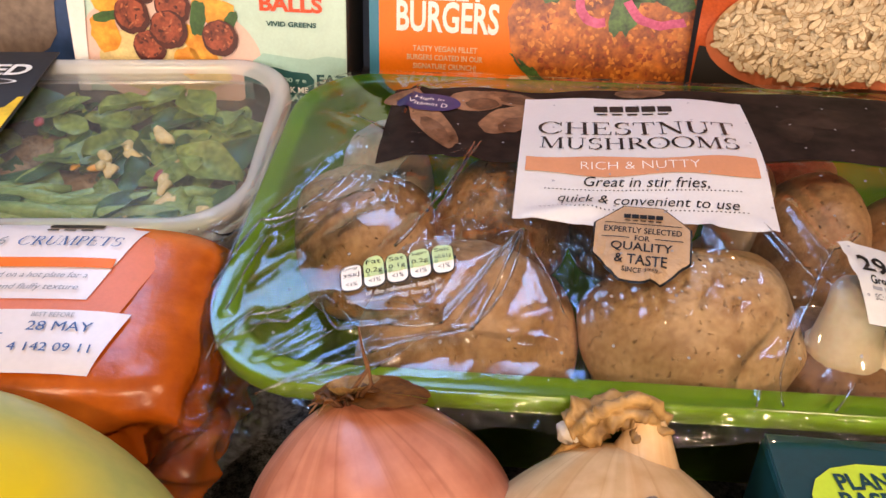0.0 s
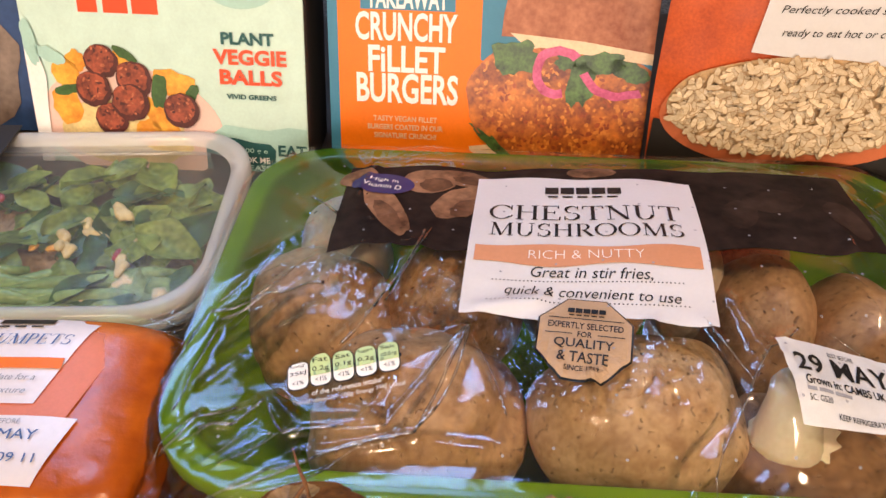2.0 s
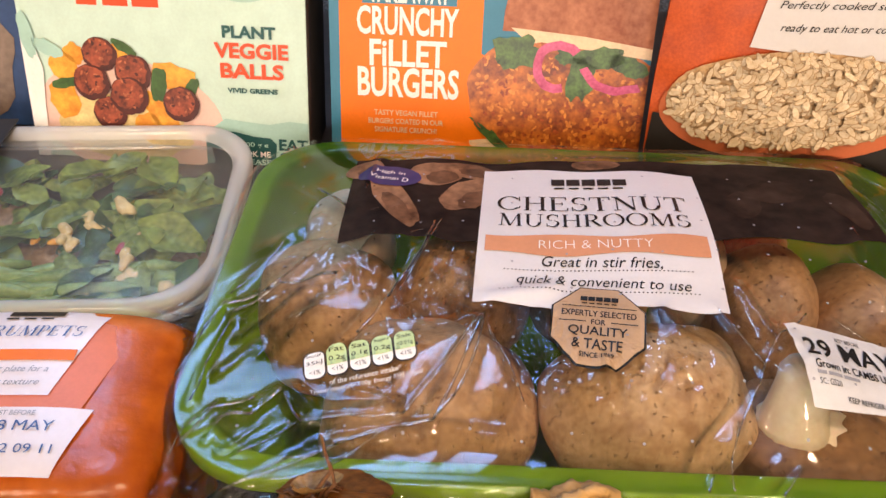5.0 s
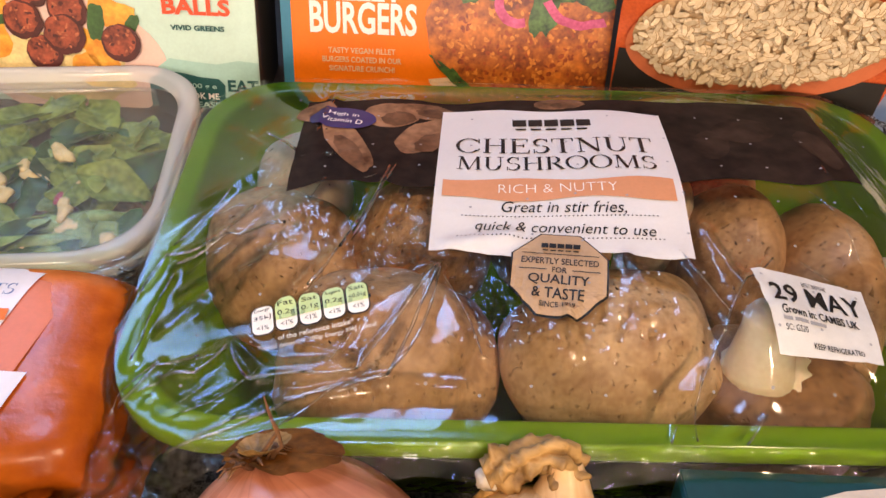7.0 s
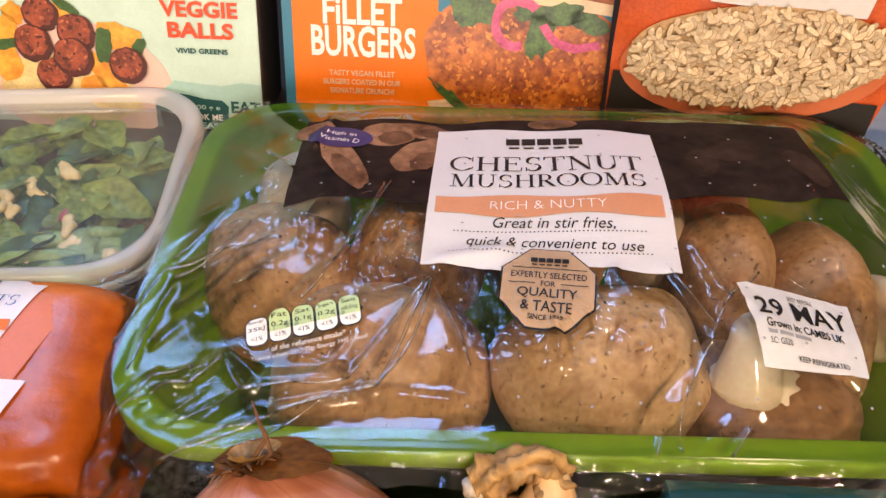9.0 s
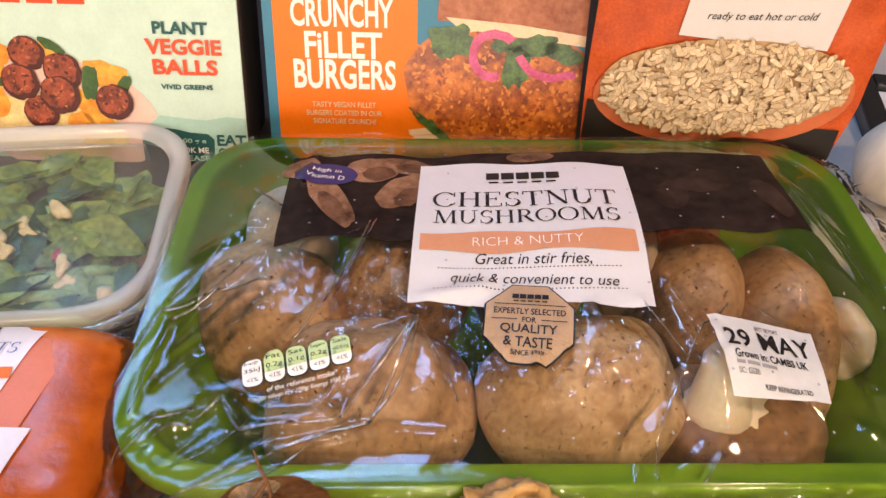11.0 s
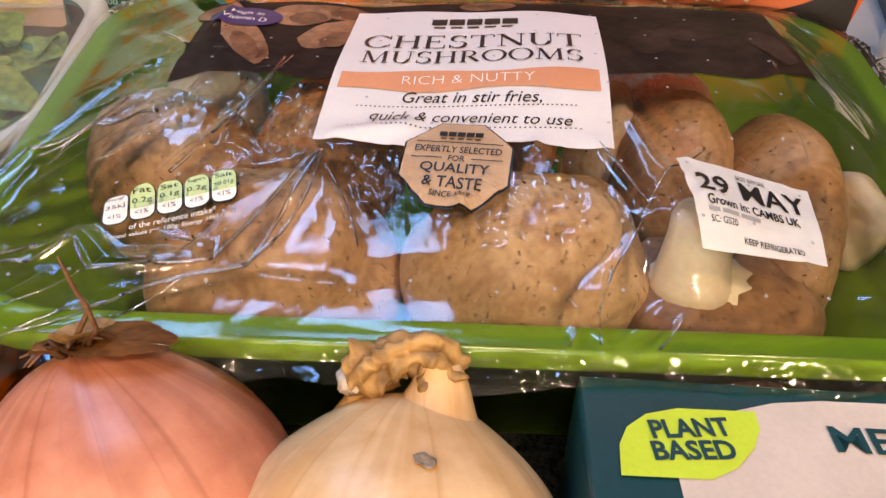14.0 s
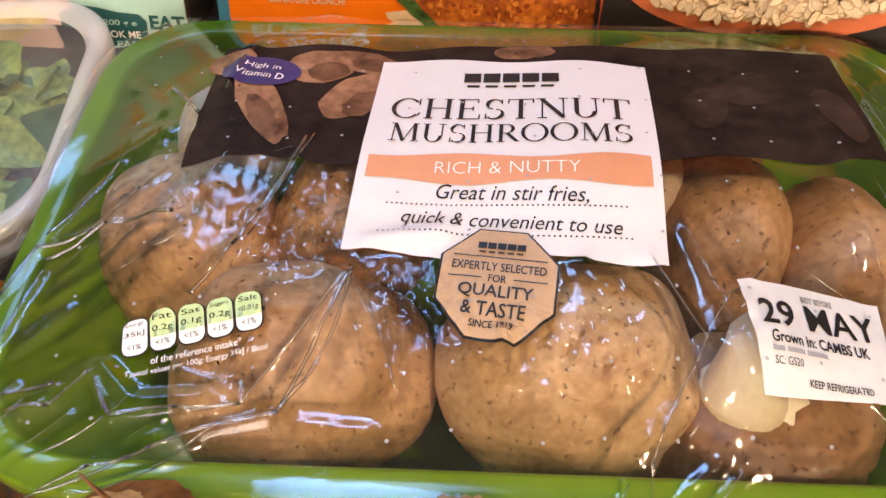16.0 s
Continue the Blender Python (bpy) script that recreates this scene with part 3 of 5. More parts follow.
def film_z(u, v):
    """The height of the film over the tray, in metres."""
    d = past_rim(u, v)
    if d > 0:
        side = (0.3 + 0.7 * step(abs(u), 0.10, 0.125)) * (0.1 + 0.9 * max(step(u, -0.05, 0), step(-v, 0.004, 0.03)))
        return RIM + 0.0006 - d * (0.55 + 0.5 * noise.noise(Vector((u * 60, v * 60, 3)))) - (0.0055 * abs(noise.noise(Vector((u * 130, v * 190, 1)))) + 0.0016 * abs(noise.noise(Vector((u * 420, v * 420, 6))))) * min(1, d / 0.003) * side + 0.6 * crease(u * 1000, v * 1000)
    U, V = u * 1000, v * 1000
    taut = min(1.0, max(0.0, (V + 75) / 48))
    taut = 0.6 * taut + 0.4 * step(taut, 0, 1)
    front = step(V, -76, -44)
    front += (taut - front) * step(-U, -46, -34) * 0.85
    dome = step(U, -120, -72) * step(-U, -116, -84) * front * (0.60 * step(-V, -78, -50) + 0.40 * step(-V, -60, 0)) * (1 - 0.12 * step(-V, 0, 30))
    low = 1 - 0.45 * step(-U, 50, 88) * step(-V, 20, 50)
    fall = 1 - 0.62 * step(U, 44, 84) * step(-V, 8, 30)
    z = (0.0120 + 0.0050 * step(U, -40, 30)) * dome * low * fall
    for k, (x0, y0, x1, y1) in enumerate(FOLDS_LEFT + FOLDS_RIGHT):
        dx, dy = x1 - x0, y1 - y0
        t = ((U - x0) * dx + (V - y0) * dy) / (dx * dx + dy * dy)
        if -0.15 < t < 1.15:
            q = ((U - x0) * dy - (V - y0) * dx) / math.hypot(dx, dy)
            w = 1.9 + 0.5 * (k % 3)
            if abs(q) < 3 * w:
                z += 0.0013 * (0.8 + 0.4 * (k % 2)) * math.exp(-(q / w) ** 2) * step(t, -0.15, 0.15) * step(-t, -1.15, -0.85)
    z += crease(U, V)
    ease = min(1, -d / 0.01)
    z += 0.0008 * noise.noise(Vector((u * 32, v * 32, 0))) * ease
    calm = 1 - 0.85 * step(U, -50, -38) * step(-U, -44, -32) * step(V, -36, -26)
    left = step(-U, 10, 50)
    for a, w, k in ((42, left, 1), (8, 1 - step(V, -60, -30), 2), (-64, 1 - left, 3)):
        ca, sa = math.cos(radians(a)), math.sin(radians(a))
        along, across = u * ca + v * sa, v * ca - u * sa
        z += w * ease * calm * (0.0009 * (0.4 - abs(noise.noise(Vector((across * 55, along * 6, k))))) + 0.00011 * noise.noise(Vector((across * 260, along * 26, k + 5))))
    for x, y, r, h in PUCKERS:
        q = ((U - x) ** 2 + (V - y) ** 2) / (r * r)
        if q < 4:
            z += 0.0007 * h * math.exp(-q) * (noise.noise(Vector((u * 260, v * 170, 4))) + 0.6 * noise.noise(Vector((u * 620, v * 420, 9))))
    return RIM + 0.0006 + z * min(1, -d / 0.006)


def flap(u, v):
    """How far the loose edge of the film hangs past the rim."""
    front = step(-v, 0.004, 0.028)
    return 0.002 + 0.028 * step(-u, 0.09, 0.125) * front + 0.010 * step(u, 0.09, 0.125) + (0.001 + 0.004 * front) * (1 + noise.noise(Vector((u * 50, v * 50, 7)))) * 0.8


film_bm = bmesh.new()
NU, NV = 580, 355
grid = {}
for i in range(NU + 1):
    for j in range(NV + 1):
        u, v = -0.158 + 0.302 * i / NU, -0.092 + 0.184 * j / NV
        reach = flap(u, v)
        if past_rim(u, v) < reach:
            grid[i, j] = film_bm.verts.new((u, v, film_z(u, v)))
for i in range(NU):
    for j in range(NV):
        q = [grid.get(k) for k in ((i, j), (i + 1, j), (i + 1, j + 1), (i, j + 1))]
        if all(q):
            film_bm.faces.new(q)
loose = [v for v in film_bm.verts if not v.link_faces]
bmesh.ops.delete(film_bm, geom=loose, context="VERTS")
for w in [v for v in film_bm.verts if v.is_boundary]:
    u, v = w.co.x, w.co.y
    gu, gv = past_rim(u + 1e-4, v) - past_rim(u - 1e-4, v), past_rim(u, v + 1e-4) - past_rim(u, v - 1e-4)
    n = math.hypot(gu, gv) or 1
    for _ in range(2):
        reach = flap(u, v)
        d = reach - past_rim(u, v)
        u, v = u + gu / n * d, v + gv / n * d
    w.co = Vector((u, v, film_z(u, v)))
part("film", film_bm, M_FILM, punnet, "clear crinkled plastic film pulled over the tray")

# folds of the film as thin tubes, added to draw bright glint lines
rolls = bmesh.new()
MAIN = sum(len(line) // 2 - 1 for line in CREASES)
for k, ((x0, y0, x1, y1), w, h) in enumerate(SEGS):
    n = max(3, int(math.hypot(x1 - x0, y1 - y0) / 1.5))
    chain = k < len(SEGS) - 26
    bend = Vector((y0 - y1, x1 - x0)) * 0.05 * math.sin(k * 2.3)
    pts, rad = [], []
    for i in range(n + 1):
        t = i / n
        x, y = x0 + (x1 - x0) * t + bend.x * math.sin(math.pi * t), y0 + (y1 - y0) * t + bend.y * math.sin(math.pi * t)
        if -0.0005 < past_rim(x / 1000, y / 1000) and x > -60:
            continue
        if past_rim(x / 1000, y / 1000) > flap(x / 1000, y / 1000) - 0.001:
            continue
        pts.append(Vector((x / 1000, y / 1000, film_z(x / 1000, y / 1000) + 0.00005)))
        thick = (0.00055 if k < MAIN else 0.00030) if chain else 0.00013
        rad.append(thick * (0.75 + 0.5 * noise.noise(Vector((x * 0.2, y * 0.2, k)))) * (1 if chain else 0.15 + math.sin(math.pi * t)))
    if len(pts) > 2:
        add(rolls, tube(pts, rad, 8))
tagged(part("film_folds", rolls, M_FOLD, punnet, "folds in the clear film, mirroring boosted into bright glint lines"), kind="stuff")


def on_film(cx, cy, rot, lift):
    """A map from a print's own millimetres to the film."""
    c, s = math.cos(radians(rot)), math.sin(radians(rot))

    def put(x, y, _=0):
        u, v = (cx + c * x - s * y) / 1000, (cy + s * x + c * y) / 1000
        return (u, v, film_z(u, v) + lift)
    return put


def film_sheet(put, x0, x1, y0, y1, nx, ny, edge=0.0, keep=None):
    bm = bmesh.new()
    g = {}
    for i in range(nx + 1):
        for j in range(ny + 1):
            x, y = x0 + (x1 - x0) * i / nx, y0 + (y1 - y0) * j / ny
            if edge and j in (0, ny):
                y += edge * math.sin(x * 0.16 + 2 * j)
            g[i, j] = bm.verts.new(put(x, y))
    for i in range(nx):
        for j in range(ny):
            bm.faces.new((g[i, j], g[i + 1, j], g[i + 1, j + 1], g[i, j + 1]))
    return bm


def film_disc(put, cx, cy, rx, ry, n=24, rings=6, rot=0.0, wob=0.0, seed=0, inner=0.0, sides=0):
    bm = bmesh.new()
    loops = [oval(cx, cy, rx * k, ry * k, n, rot, wob, seed) for k in [inner + (1 - inner) * i / rings for i in range(rings + 1)]]
    if sides:
        h = math.pi / sides
        cut = [math.cos(h) / math.cos((i * math.tau / n) % (2 * h) - h) for i in range(n)]
        loops = [[(cx + (x - cx) * c, cy + (y - cy) * c) for (x, y), c in zip(lp, cut)] for lp in loops]
    rows = [[bm.verts.new(put(x, y)) for x, y in lp] for lp in loops]
    for a, b in zip(rows, rows[1:]):
        for i in range(n):
            bm.faces.new((a[i], a[(i + 1) % n], b[(i + 1) % n], b[i]))
    bmesh.ops.remove_doubles(bm, verts=bm.verts[:], dist=1e-6)
    bmesh.ops.recalc_face_normals(bm, faces=bm.faces[:])
    return bm


def film_pill(put, cx, cy, hw, hh, r, rings=5, lo=None):
    bm = bmesh.new()
    pts = rrect(hw, hh, r, 5)
    rows = [[bm.verts.new(put(cx + x * k / rings, max(cy + y * k / rings, lo) if lo is not None else cy + y * k / rings)) for x, y in pts] for k in range(rings + 1)]
    n = len(pts)
    for a, b in zip(rows, rows[1:]):
        for i in range(n):
            bm.faces.new((a[i], a[(i + 1) % n], b[(i + 1) % n], b[i]))
    bmesh.ops.remove_doubles(bm, verts=bm.verts[:], dist=1e-6)
    bmesh.ops.dissolve_degenerate(bm, edges=bm.edges[:], dist=1e-7)
    bmesh.ops.recalc_face_normals(bm, faces=bm.faces[:])
    return bm


def write_on_film(name, body, put, cx, cy, w, h, material, parent, shear=0.0, rot=0.0, heavy=0.0):
    bm = letters(body, w, h, shear, heavy)
    c, s = math.cos(radians(rot)), math.sin(radians(rot))
    for p in bm.verts:
        x, y = p.co.x, p.co.y
        p.co = Vector(put(cx + c * x - s * y, cy + s * x + c * y))
    return part(name, bm, material, parent, smooth=False)


def serif_glyph(ch):
    """A capital with thick and thin strokes and small feet, as four-cornered pieces in a cell one unit high, and its advance."""
    quads = []
    fat, hair = 0.125, 0.042

    def line(x0, y0, x1, y1, w):
        n = 4
        d = math.hypot(x1 - x0, y1 - y0)
        nx, ny = (y0 - y1) / d * w / 2, (x1 - x0) / d * w / 2
        for k in range(n):
            a, b = k / n, (k + 1) / n
            p, q = (x0 + (x1 - x0) * a, y0 + (y1 - y0) * a), (x0 + (x1 - x0) * b, y0 + (y1 - y0) * b)
            quads.append(((p[0] - nx, p[1] - ny), (q[0] - nx, q[1] - ny), (q[0] + nx, q[1] + ny), (p[0] + nx, p[1] + ny)))

    def bow(cx, cy, rx, ry, a0, a1, lean=0.0):
        n = max(6, int(abs(a1 - a0) / 12))
        pts = []
        for k in range(n + 1):
            a = radians(a0 + (a1 - a0) * k / n)
            w = hair + (fat - hair) * abs(math.cos(a + lean)) ** 1.3
            pts.append(((cx + rx * math.cos(a), cy + ry * math.sin(a)), (cx + (rx - w) * math.cos(a), cy + (ry - w * 0.9) * math.sin(a))))
        for (a, b), (c, d) in zip(pts, pts[1:]):
            quads.append((a, c, d, b))

    def foot(x, y, half=0.13):
        line(x - half, y, x + half, y, hair)

    hi, lo = 1 - hair / 2, hair / 2
    if ch == "C":
        bow(0.45, 0.5, 0.44, 0.51, 42, 318), line(0.80, 0.66, 0.80, 0.98, hair), line(0.78, 0.14, 0.83, 0.28, hair)
        return quads, 0.93
    if ch == "H":
        line(0.16, 0, 0.16, 1, fat), line(0.70, 0, 0.70, 1, fat), line(0.16, 0.52, 0.70, 0.52, hair)
        for x in (0.16, 0.70):
            foot(x, hi), foot(x, lo)
        return quads, 0.92
    if ch == "E":
        line(0.16, 0, 0.16, 1, fat), line(0.03, hi, 0.62, hi, hair), line(0.03, lo, 0.66, lo, hair), line(0.16, 0.52, 0.48, 0.52, hair)
        line(0.61, 1, 0.61, 0.80, hair), line(0.65, 0, 0.67, 0.23, hair), line(0.48, 0.42, 0.48, 0.62, hair)
        return quads, 0.76
    if ch == "S":
        bow(0.31, 0.745, 0.25, 0.265, 35, 262, 0.5), bow(0.33, 0.255, 0.27, 0.265, 82, -145, 0.5)
        line(0.52, 0.76, 0.52, 0.99, hair), line(0.08, 0.01, 0.08, 0.26, hair)
        return quads, 0.68
    if ch == "T":
        line(0.37, 0, 0.37, 1, fat), line(0.02, hi, 0.72, hi, hair), foot(0.37, lo), line(0.03, 1, 0.02, 0.78, hair), line(0.71, 1, 0.72, 0.78, hair)
        return quads, 0.80
    if ch == "N":
        line(0.16, 0, 0.16, 1, hair), line(0.74, 0, 0.74, 1, hair), line(0.14, 0.97, 0.74, 0.02, fat), foot(0.13, hi), foot(0.16, lo), foot(0.74, hi)
        return quads, 0.93
    if ch == "U":
        line(0.17, 0.32, 0.17, 1, fat), line(0.70, 0.32, 0.70, 1, hair), bow(0.415, 0.34, 0.307, 0.35, 180, 360, 0.25), foot(0.17, hi), foot(0.70, hi)
        return quads, 0.90
    if ch == "M":
        line(0.15, 0, 0.18, 1, hair), line(0.19, 1, 0.52, 0, fat), line(0.52, 0, 0.86, 1, hair), line(0.90, 0, 0.87, 1, fat), foot(0.15, lo), foot(0.90, lo), foot(0.14, hi, 0.09), foot(0.91, hi, 0.09)
        return quads, 1.10
    if ch == "R":
        line(0.16, 0, 0.16, 1, fat), line(0.03, hi, 0.36, hi, hair), line(0.16, 0.48, 0.36, 0.48, hair), bow(0.36, 0.74, 0.25, 0.26, -90, 90), line(0.36, 0.48, 0.68, 0.02, fat), foot(0.16, lo), foot(0.70, lo, 0.07)
        return quads, 0.80
    if ch == "P":
        line(0.16, 0, 0.16, 1, fat), line(0.03, hi, 0.36, hi, hair), line(0.16, 0.45, 0.36, 0.45, hair), bow(0.36, 0.725, 0.26, 0.275, -90, 90), foot(0.16, lo)
        return quads, 0.70
    bow(0.46, 0.5, 0.45, 0.52, 0, 360)
    return quads, 0.95


def serif_word(body, w, h, slant=0.0):
    """A word in serif capitals, centred, w wide and h high."""
    bm, at, cells = bmesh.new(), 0.0, []
    for ch in body:
        q, adv = serif_glyph(ch)
        cells.append((at, q))
        at += adv
    lift = 0
    for x0, q in cells:
        for piece in q:
            lift = (lift + 1) % 7
            bm.faces.new([bm.verts.new((((x0 + x) / at - 0.5) * w + slant * (y - 0.5) * h, (y - 0.5) * h, lift * 0.000006)) for x, y in piece])
    return bm


def serif_on_film(body, put, cx, cy, w, h, material, parent):
    bm = serif_word(body, w, h)
    for p in bm.verts:
        p.co = Vector(put(cx + p.co.x, cy + p.co.y)) + Vector((0, 0, p.co.z))
    bmesh.ops.recalc_face_normals(bm, faces=bm.faces[:])
    return part("lettering", bm, material, parent, smooth=False)


flat_map = on_film(0, 0, 0, 0.00025)
dark_print = part("dark_print", film_sheet(flat_map, -86, 90, 3, 55, 70, 24, 1.4), M_DARKPRINT, punnet, "dark brown printed band with mushroom pictures")
over = on_film(0, 0, 0, 0.0004)
for name, cx, cy, rx, ry, rot, m in (("printed_mushroom", -70, 26, 5.5, 19, 26, M_PRINTMUSH), ("printed_mushroom", -56, 44, 10, 8, 10, M_PRINTMUSH), ("printed_mushroom", -44, 31, 7.5, 13, -38, M_PRINTMUSH), ("printed_mushroom", -82, 46, 7, 6, 10, M_PRINTMUSH),
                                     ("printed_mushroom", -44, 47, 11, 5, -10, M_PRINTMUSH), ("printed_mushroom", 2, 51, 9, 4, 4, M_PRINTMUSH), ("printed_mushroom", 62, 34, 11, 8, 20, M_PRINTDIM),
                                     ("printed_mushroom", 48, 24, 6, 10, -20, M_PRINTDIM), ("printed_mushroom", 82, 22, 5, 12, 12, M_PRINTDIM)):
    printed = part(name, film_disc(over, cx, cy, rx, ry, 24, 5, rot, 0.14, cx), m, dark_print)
    if m is M_PRINTMUSH:
        part("printed_shade", film_disc(on_film(0, 0, 0, 0.0006), cx + rx * 0.25, cy - ry * 0.3, rx * 0.6, ry * 0.55, 20, 4, rot, 0.2, cx + 3), M_PRINTSHADE, printed)
vit = part("round_badge", film_disc(on_film(0, 0, 0, 0.0008), -72.5, 40.5, 11.5, 6.8, 32, 6, -6), M_NAVY, punnet, "deep blue oval badge")
vm = on_film(-72.5, 40.5, -10, 0.0011)
write_on_film("lettering", "High in", vm, 0, 1.9, 10.5, 2.8, M_WHITEINK, vit)
write_on_film("lettering", "Vitamin D", vm, 0.3, -1.9, 14, 2.6, M_WHITEINK, vit)

lm = on_film(-3.6, 9.8, -3.3, 0.0007)
white_label = part("white_label", film_sheet(lm, -36.8, 36.8, -36.2, 36.2, 40, 40, 0.9), M_LABEL, punnet, "white printed product label")
lt = on_film(-3.6, 9.8, -3.3, 0.0010)
logo = bmesh.new()
for k in range(5):
    add(logo, film_sheet(lt, -13 + 5.3 * k, -8.4 + 5.3 * k, 25.4, 29.6, 4, 3))
for k in range(5):
    add(logo, film_sheet(lt, -12 + 5 * k, -8.6 + 5 * k, 23.0, 24.0, 4, 1))
part("brand_mark", logo, M_BLACK, white_label)
serif_on_film("CHESTNUT", lt, 0, 12.9, 63, 9.0, M_BLACK, white_label)
serif_on_film("MUSHROOMS", lt, 0.2, 2.6, 62, 7.2, M_BLACK, white_label)
band = part("tan_band", film_sheet(lt, -34.5, 34.5, -14.6, -5.8, 40, 8, 0.8), M_TANBAND, white_label, "tan printed band")
lu = on_film(-3.6, 9.8, -3.3, 0.0013)
write_on_film("lettering", "RICH & NUTTY", lu, 0, -10.2, 35, 3.8, M_WHITEINK, band, heavy=-0.02)
write_on_film("lettering", "Great in stir fries,", lt, 1.5, -18.3, 36, 5.2, M_BLACK, white_label, 0.22, -1.5)
write_on_film("lettering", "quick & convenient to use", lt, 1.5, -26.9, 51, 5.2, M_BLACK, white_label, 0.22, -2.5)
dots = bmesh.new()
for y, half in ((-21.6, 28), (-30.2, 29)):
    for k in range(48):
        x = -half + 2 * half * k / 47
        add(dots, film_sheet(lt, x - 0.22, x + 0.22, y - 0.22, y + 0.22, 1, 1))
tagged(part("dotted_rule", dots, M_BLACK, white_label), kind="stuff")

sticker_at = (-6.7, -32.9)
sm = on_film(*sticker_at, -8, 0.0011)
sticker = part("octagonal_sticker", film_disc(sm, 0, 0, 14.4, 15.0, 64, 12, 22.5, sides=8), M_BLACK, punnet, "kraft brown octagonal quality sticker with a black edge", smooth=False)
sm2 = on_film(*sticker_at, -8, 0.0014)
kraft = part("kraft_face", film_disc(sm2, 0, 0, 13.8, 14.4, 64, 12, 22.5, sides=8), M_KRAFT, sticker, smooth=False)
sm3 = on_film(*sticker_at, -8, 0.0019)
logo2 = bmesh.new()
for k in range(5):
    add(logo2, film_sheet(sm3, -5.4 + 2.2 * k, -3.5 + 2.2 * k, 7.9, 9.6, 2, 2))
for k in range(5):
    add(logo2, film_sheet(sm3, -5 + 2.1 * k, -3.5 + 2.1 * k, 6.7, 7.2, 2, 1))
for x0, x1, y in ((-10.5, 10.5, 5.6), (-11, -3.5, 0.4), (3.5, 11, 0.4)):
    add(logo2, film_sheet(sm3, x0, x1, y - 0.15, y + 0.15, 10, 1))
part("brand_mark", logo2, M_BLACK, kraft)
for body, y, w, h in (("EXPERTLY SELECTED", 3.2, 21, 2.1), ("FOR", 0.4, 4, 1.8), ("QUALITY", -2.8, 16.5, 3.4), ("& TASTE", -6.8, 14, 3.3), ("SINCE 1919", -10.3, 9.5, 1.7)):
    write_on_film("lettering", body, sm3, 0, y, w, h, M_BLACK, kraft, heavy=0.012)

dm = on_film(62, -44.3, 0.5, 0.0007)
date_label = part("date_label", film_sheet(lambda x, y: dm(x * (1 + 0.006 * y), y), -15.8, 15.8, -12.3, 12.3, 24, 20, 0.4), M_DATE, punnet, "white best-before date panel")
dt = on_film(62, -44.3, 0.5, 0.0010)
for body, x, y, w, h, hv in (("BEST BEFORE", 1, 9.4, 7.5, 1.5, 0), ("29 MAY", 0.2, 4.6, 27.5, 6.6, 0.016), ("Grown in: CAMBS UK", -0.8, -1.4, 23, 2.5, 0.018), ("SC: GS20", -9.0, -6.2, 6.2, 1.6, 0), ("KEEP REFRIGERATED", 2.5, -9.8, 14.5, 1.5, 0.01)):
    write_on_film("lettering", body, dt, x, y, w, h, M_BLACK, date_label, heavy=hv)
nb = film_sheet(dt, -12.4, -9.8, -4.4, -3.4, 2, 1)
add(nb, film_sheet(dt, -9.2, -5.2, -4.4, -3.4, 3, 1)), add(nb, film_sheet(dt, -4.6, 0.2, -4.4, -3.4, 3, 1))
part("name_mark", nb, M_GREYINK, date_label)

nm = on_film(-73.5, -43.0, 11.5, 0.0007)
nm2, nm3 = on_film(-73.5, -43.0, 11.5, 0.0010), on_film(-73.5, -43.0, 11.5, 0.0013)
panel = part("nutrition_panel", film_sheet(nm, -16.2, 16.4, 0.2, 1.2, 30, 2), M_BLACK, punnet, "row of nutrition lozenges printed on the film")
for k, (top, mid) in enumerate((("Energy", "35kJ"), ("Fat", "0.2g"), ("Sat", "0.1g"), ("Sugars", "0.2g"), ("Salt", "<0.01g"))):
    x = -12.8 + 6.4 * k
    part("lozenge_edge", film_pill(on_film(-73.5, -43.0, 11.5, 0.0009), x, 0.65, 3.15, 4.55, 2.2), M_BLACK, panel)
    part("lozenge", film_pill(nm2, x, 0.65, 2.85, 4.25, 2.0), M_WHITEINK, panel)
    if k:
        part("lozenge_top", film_pill(nm3, x, 0.65, 2.85, 4.25, 2.0, 5, -0.4), M_LIME, panel)
    nm4 = on_film(-73.5, -43.0, 11.5, 0.0016)
    write_on_film("lettering", top, nm4, x, 3.4, 4.2, 1.2, M_BLACK, panel)
    write_on_film("lettering", mid, nm4, x, 1.0, 4.6, 1.6, M_BLACK, panel)
    write_on_film("lettering", "<1%", nm4, x, -2.0, 3.2, 1.4, M_BLACK, panel)
write_on_film("lettering", "of the reference intake*", nm4, 1, -6.0, 20, 1.7, M_WHITEINK, panel)
write_on_film("lettering", "Typical values per 100g: Energy 35kJ / 8kcal", nm4, 1, -8.6, 31, 1.7, M_WHITEINK, panel)
holes = bmesh.new()
rnd = random.Random(5)
for i in range(15):
    for j in range(9):
        x, y = -104 + 15 * i + rnd.uniform(-2, 2), -66 + 15 * j + rnd.uniform(-2, 2)
        add(holes, film_disc(on_film(0, 0, 0, 0.0019), x, y, 0.42, 0.40, 8, 1, inner=0.25))
tagged(part("perforation_pattern", holes, M_GREYINK, punnet), kind="stuff")


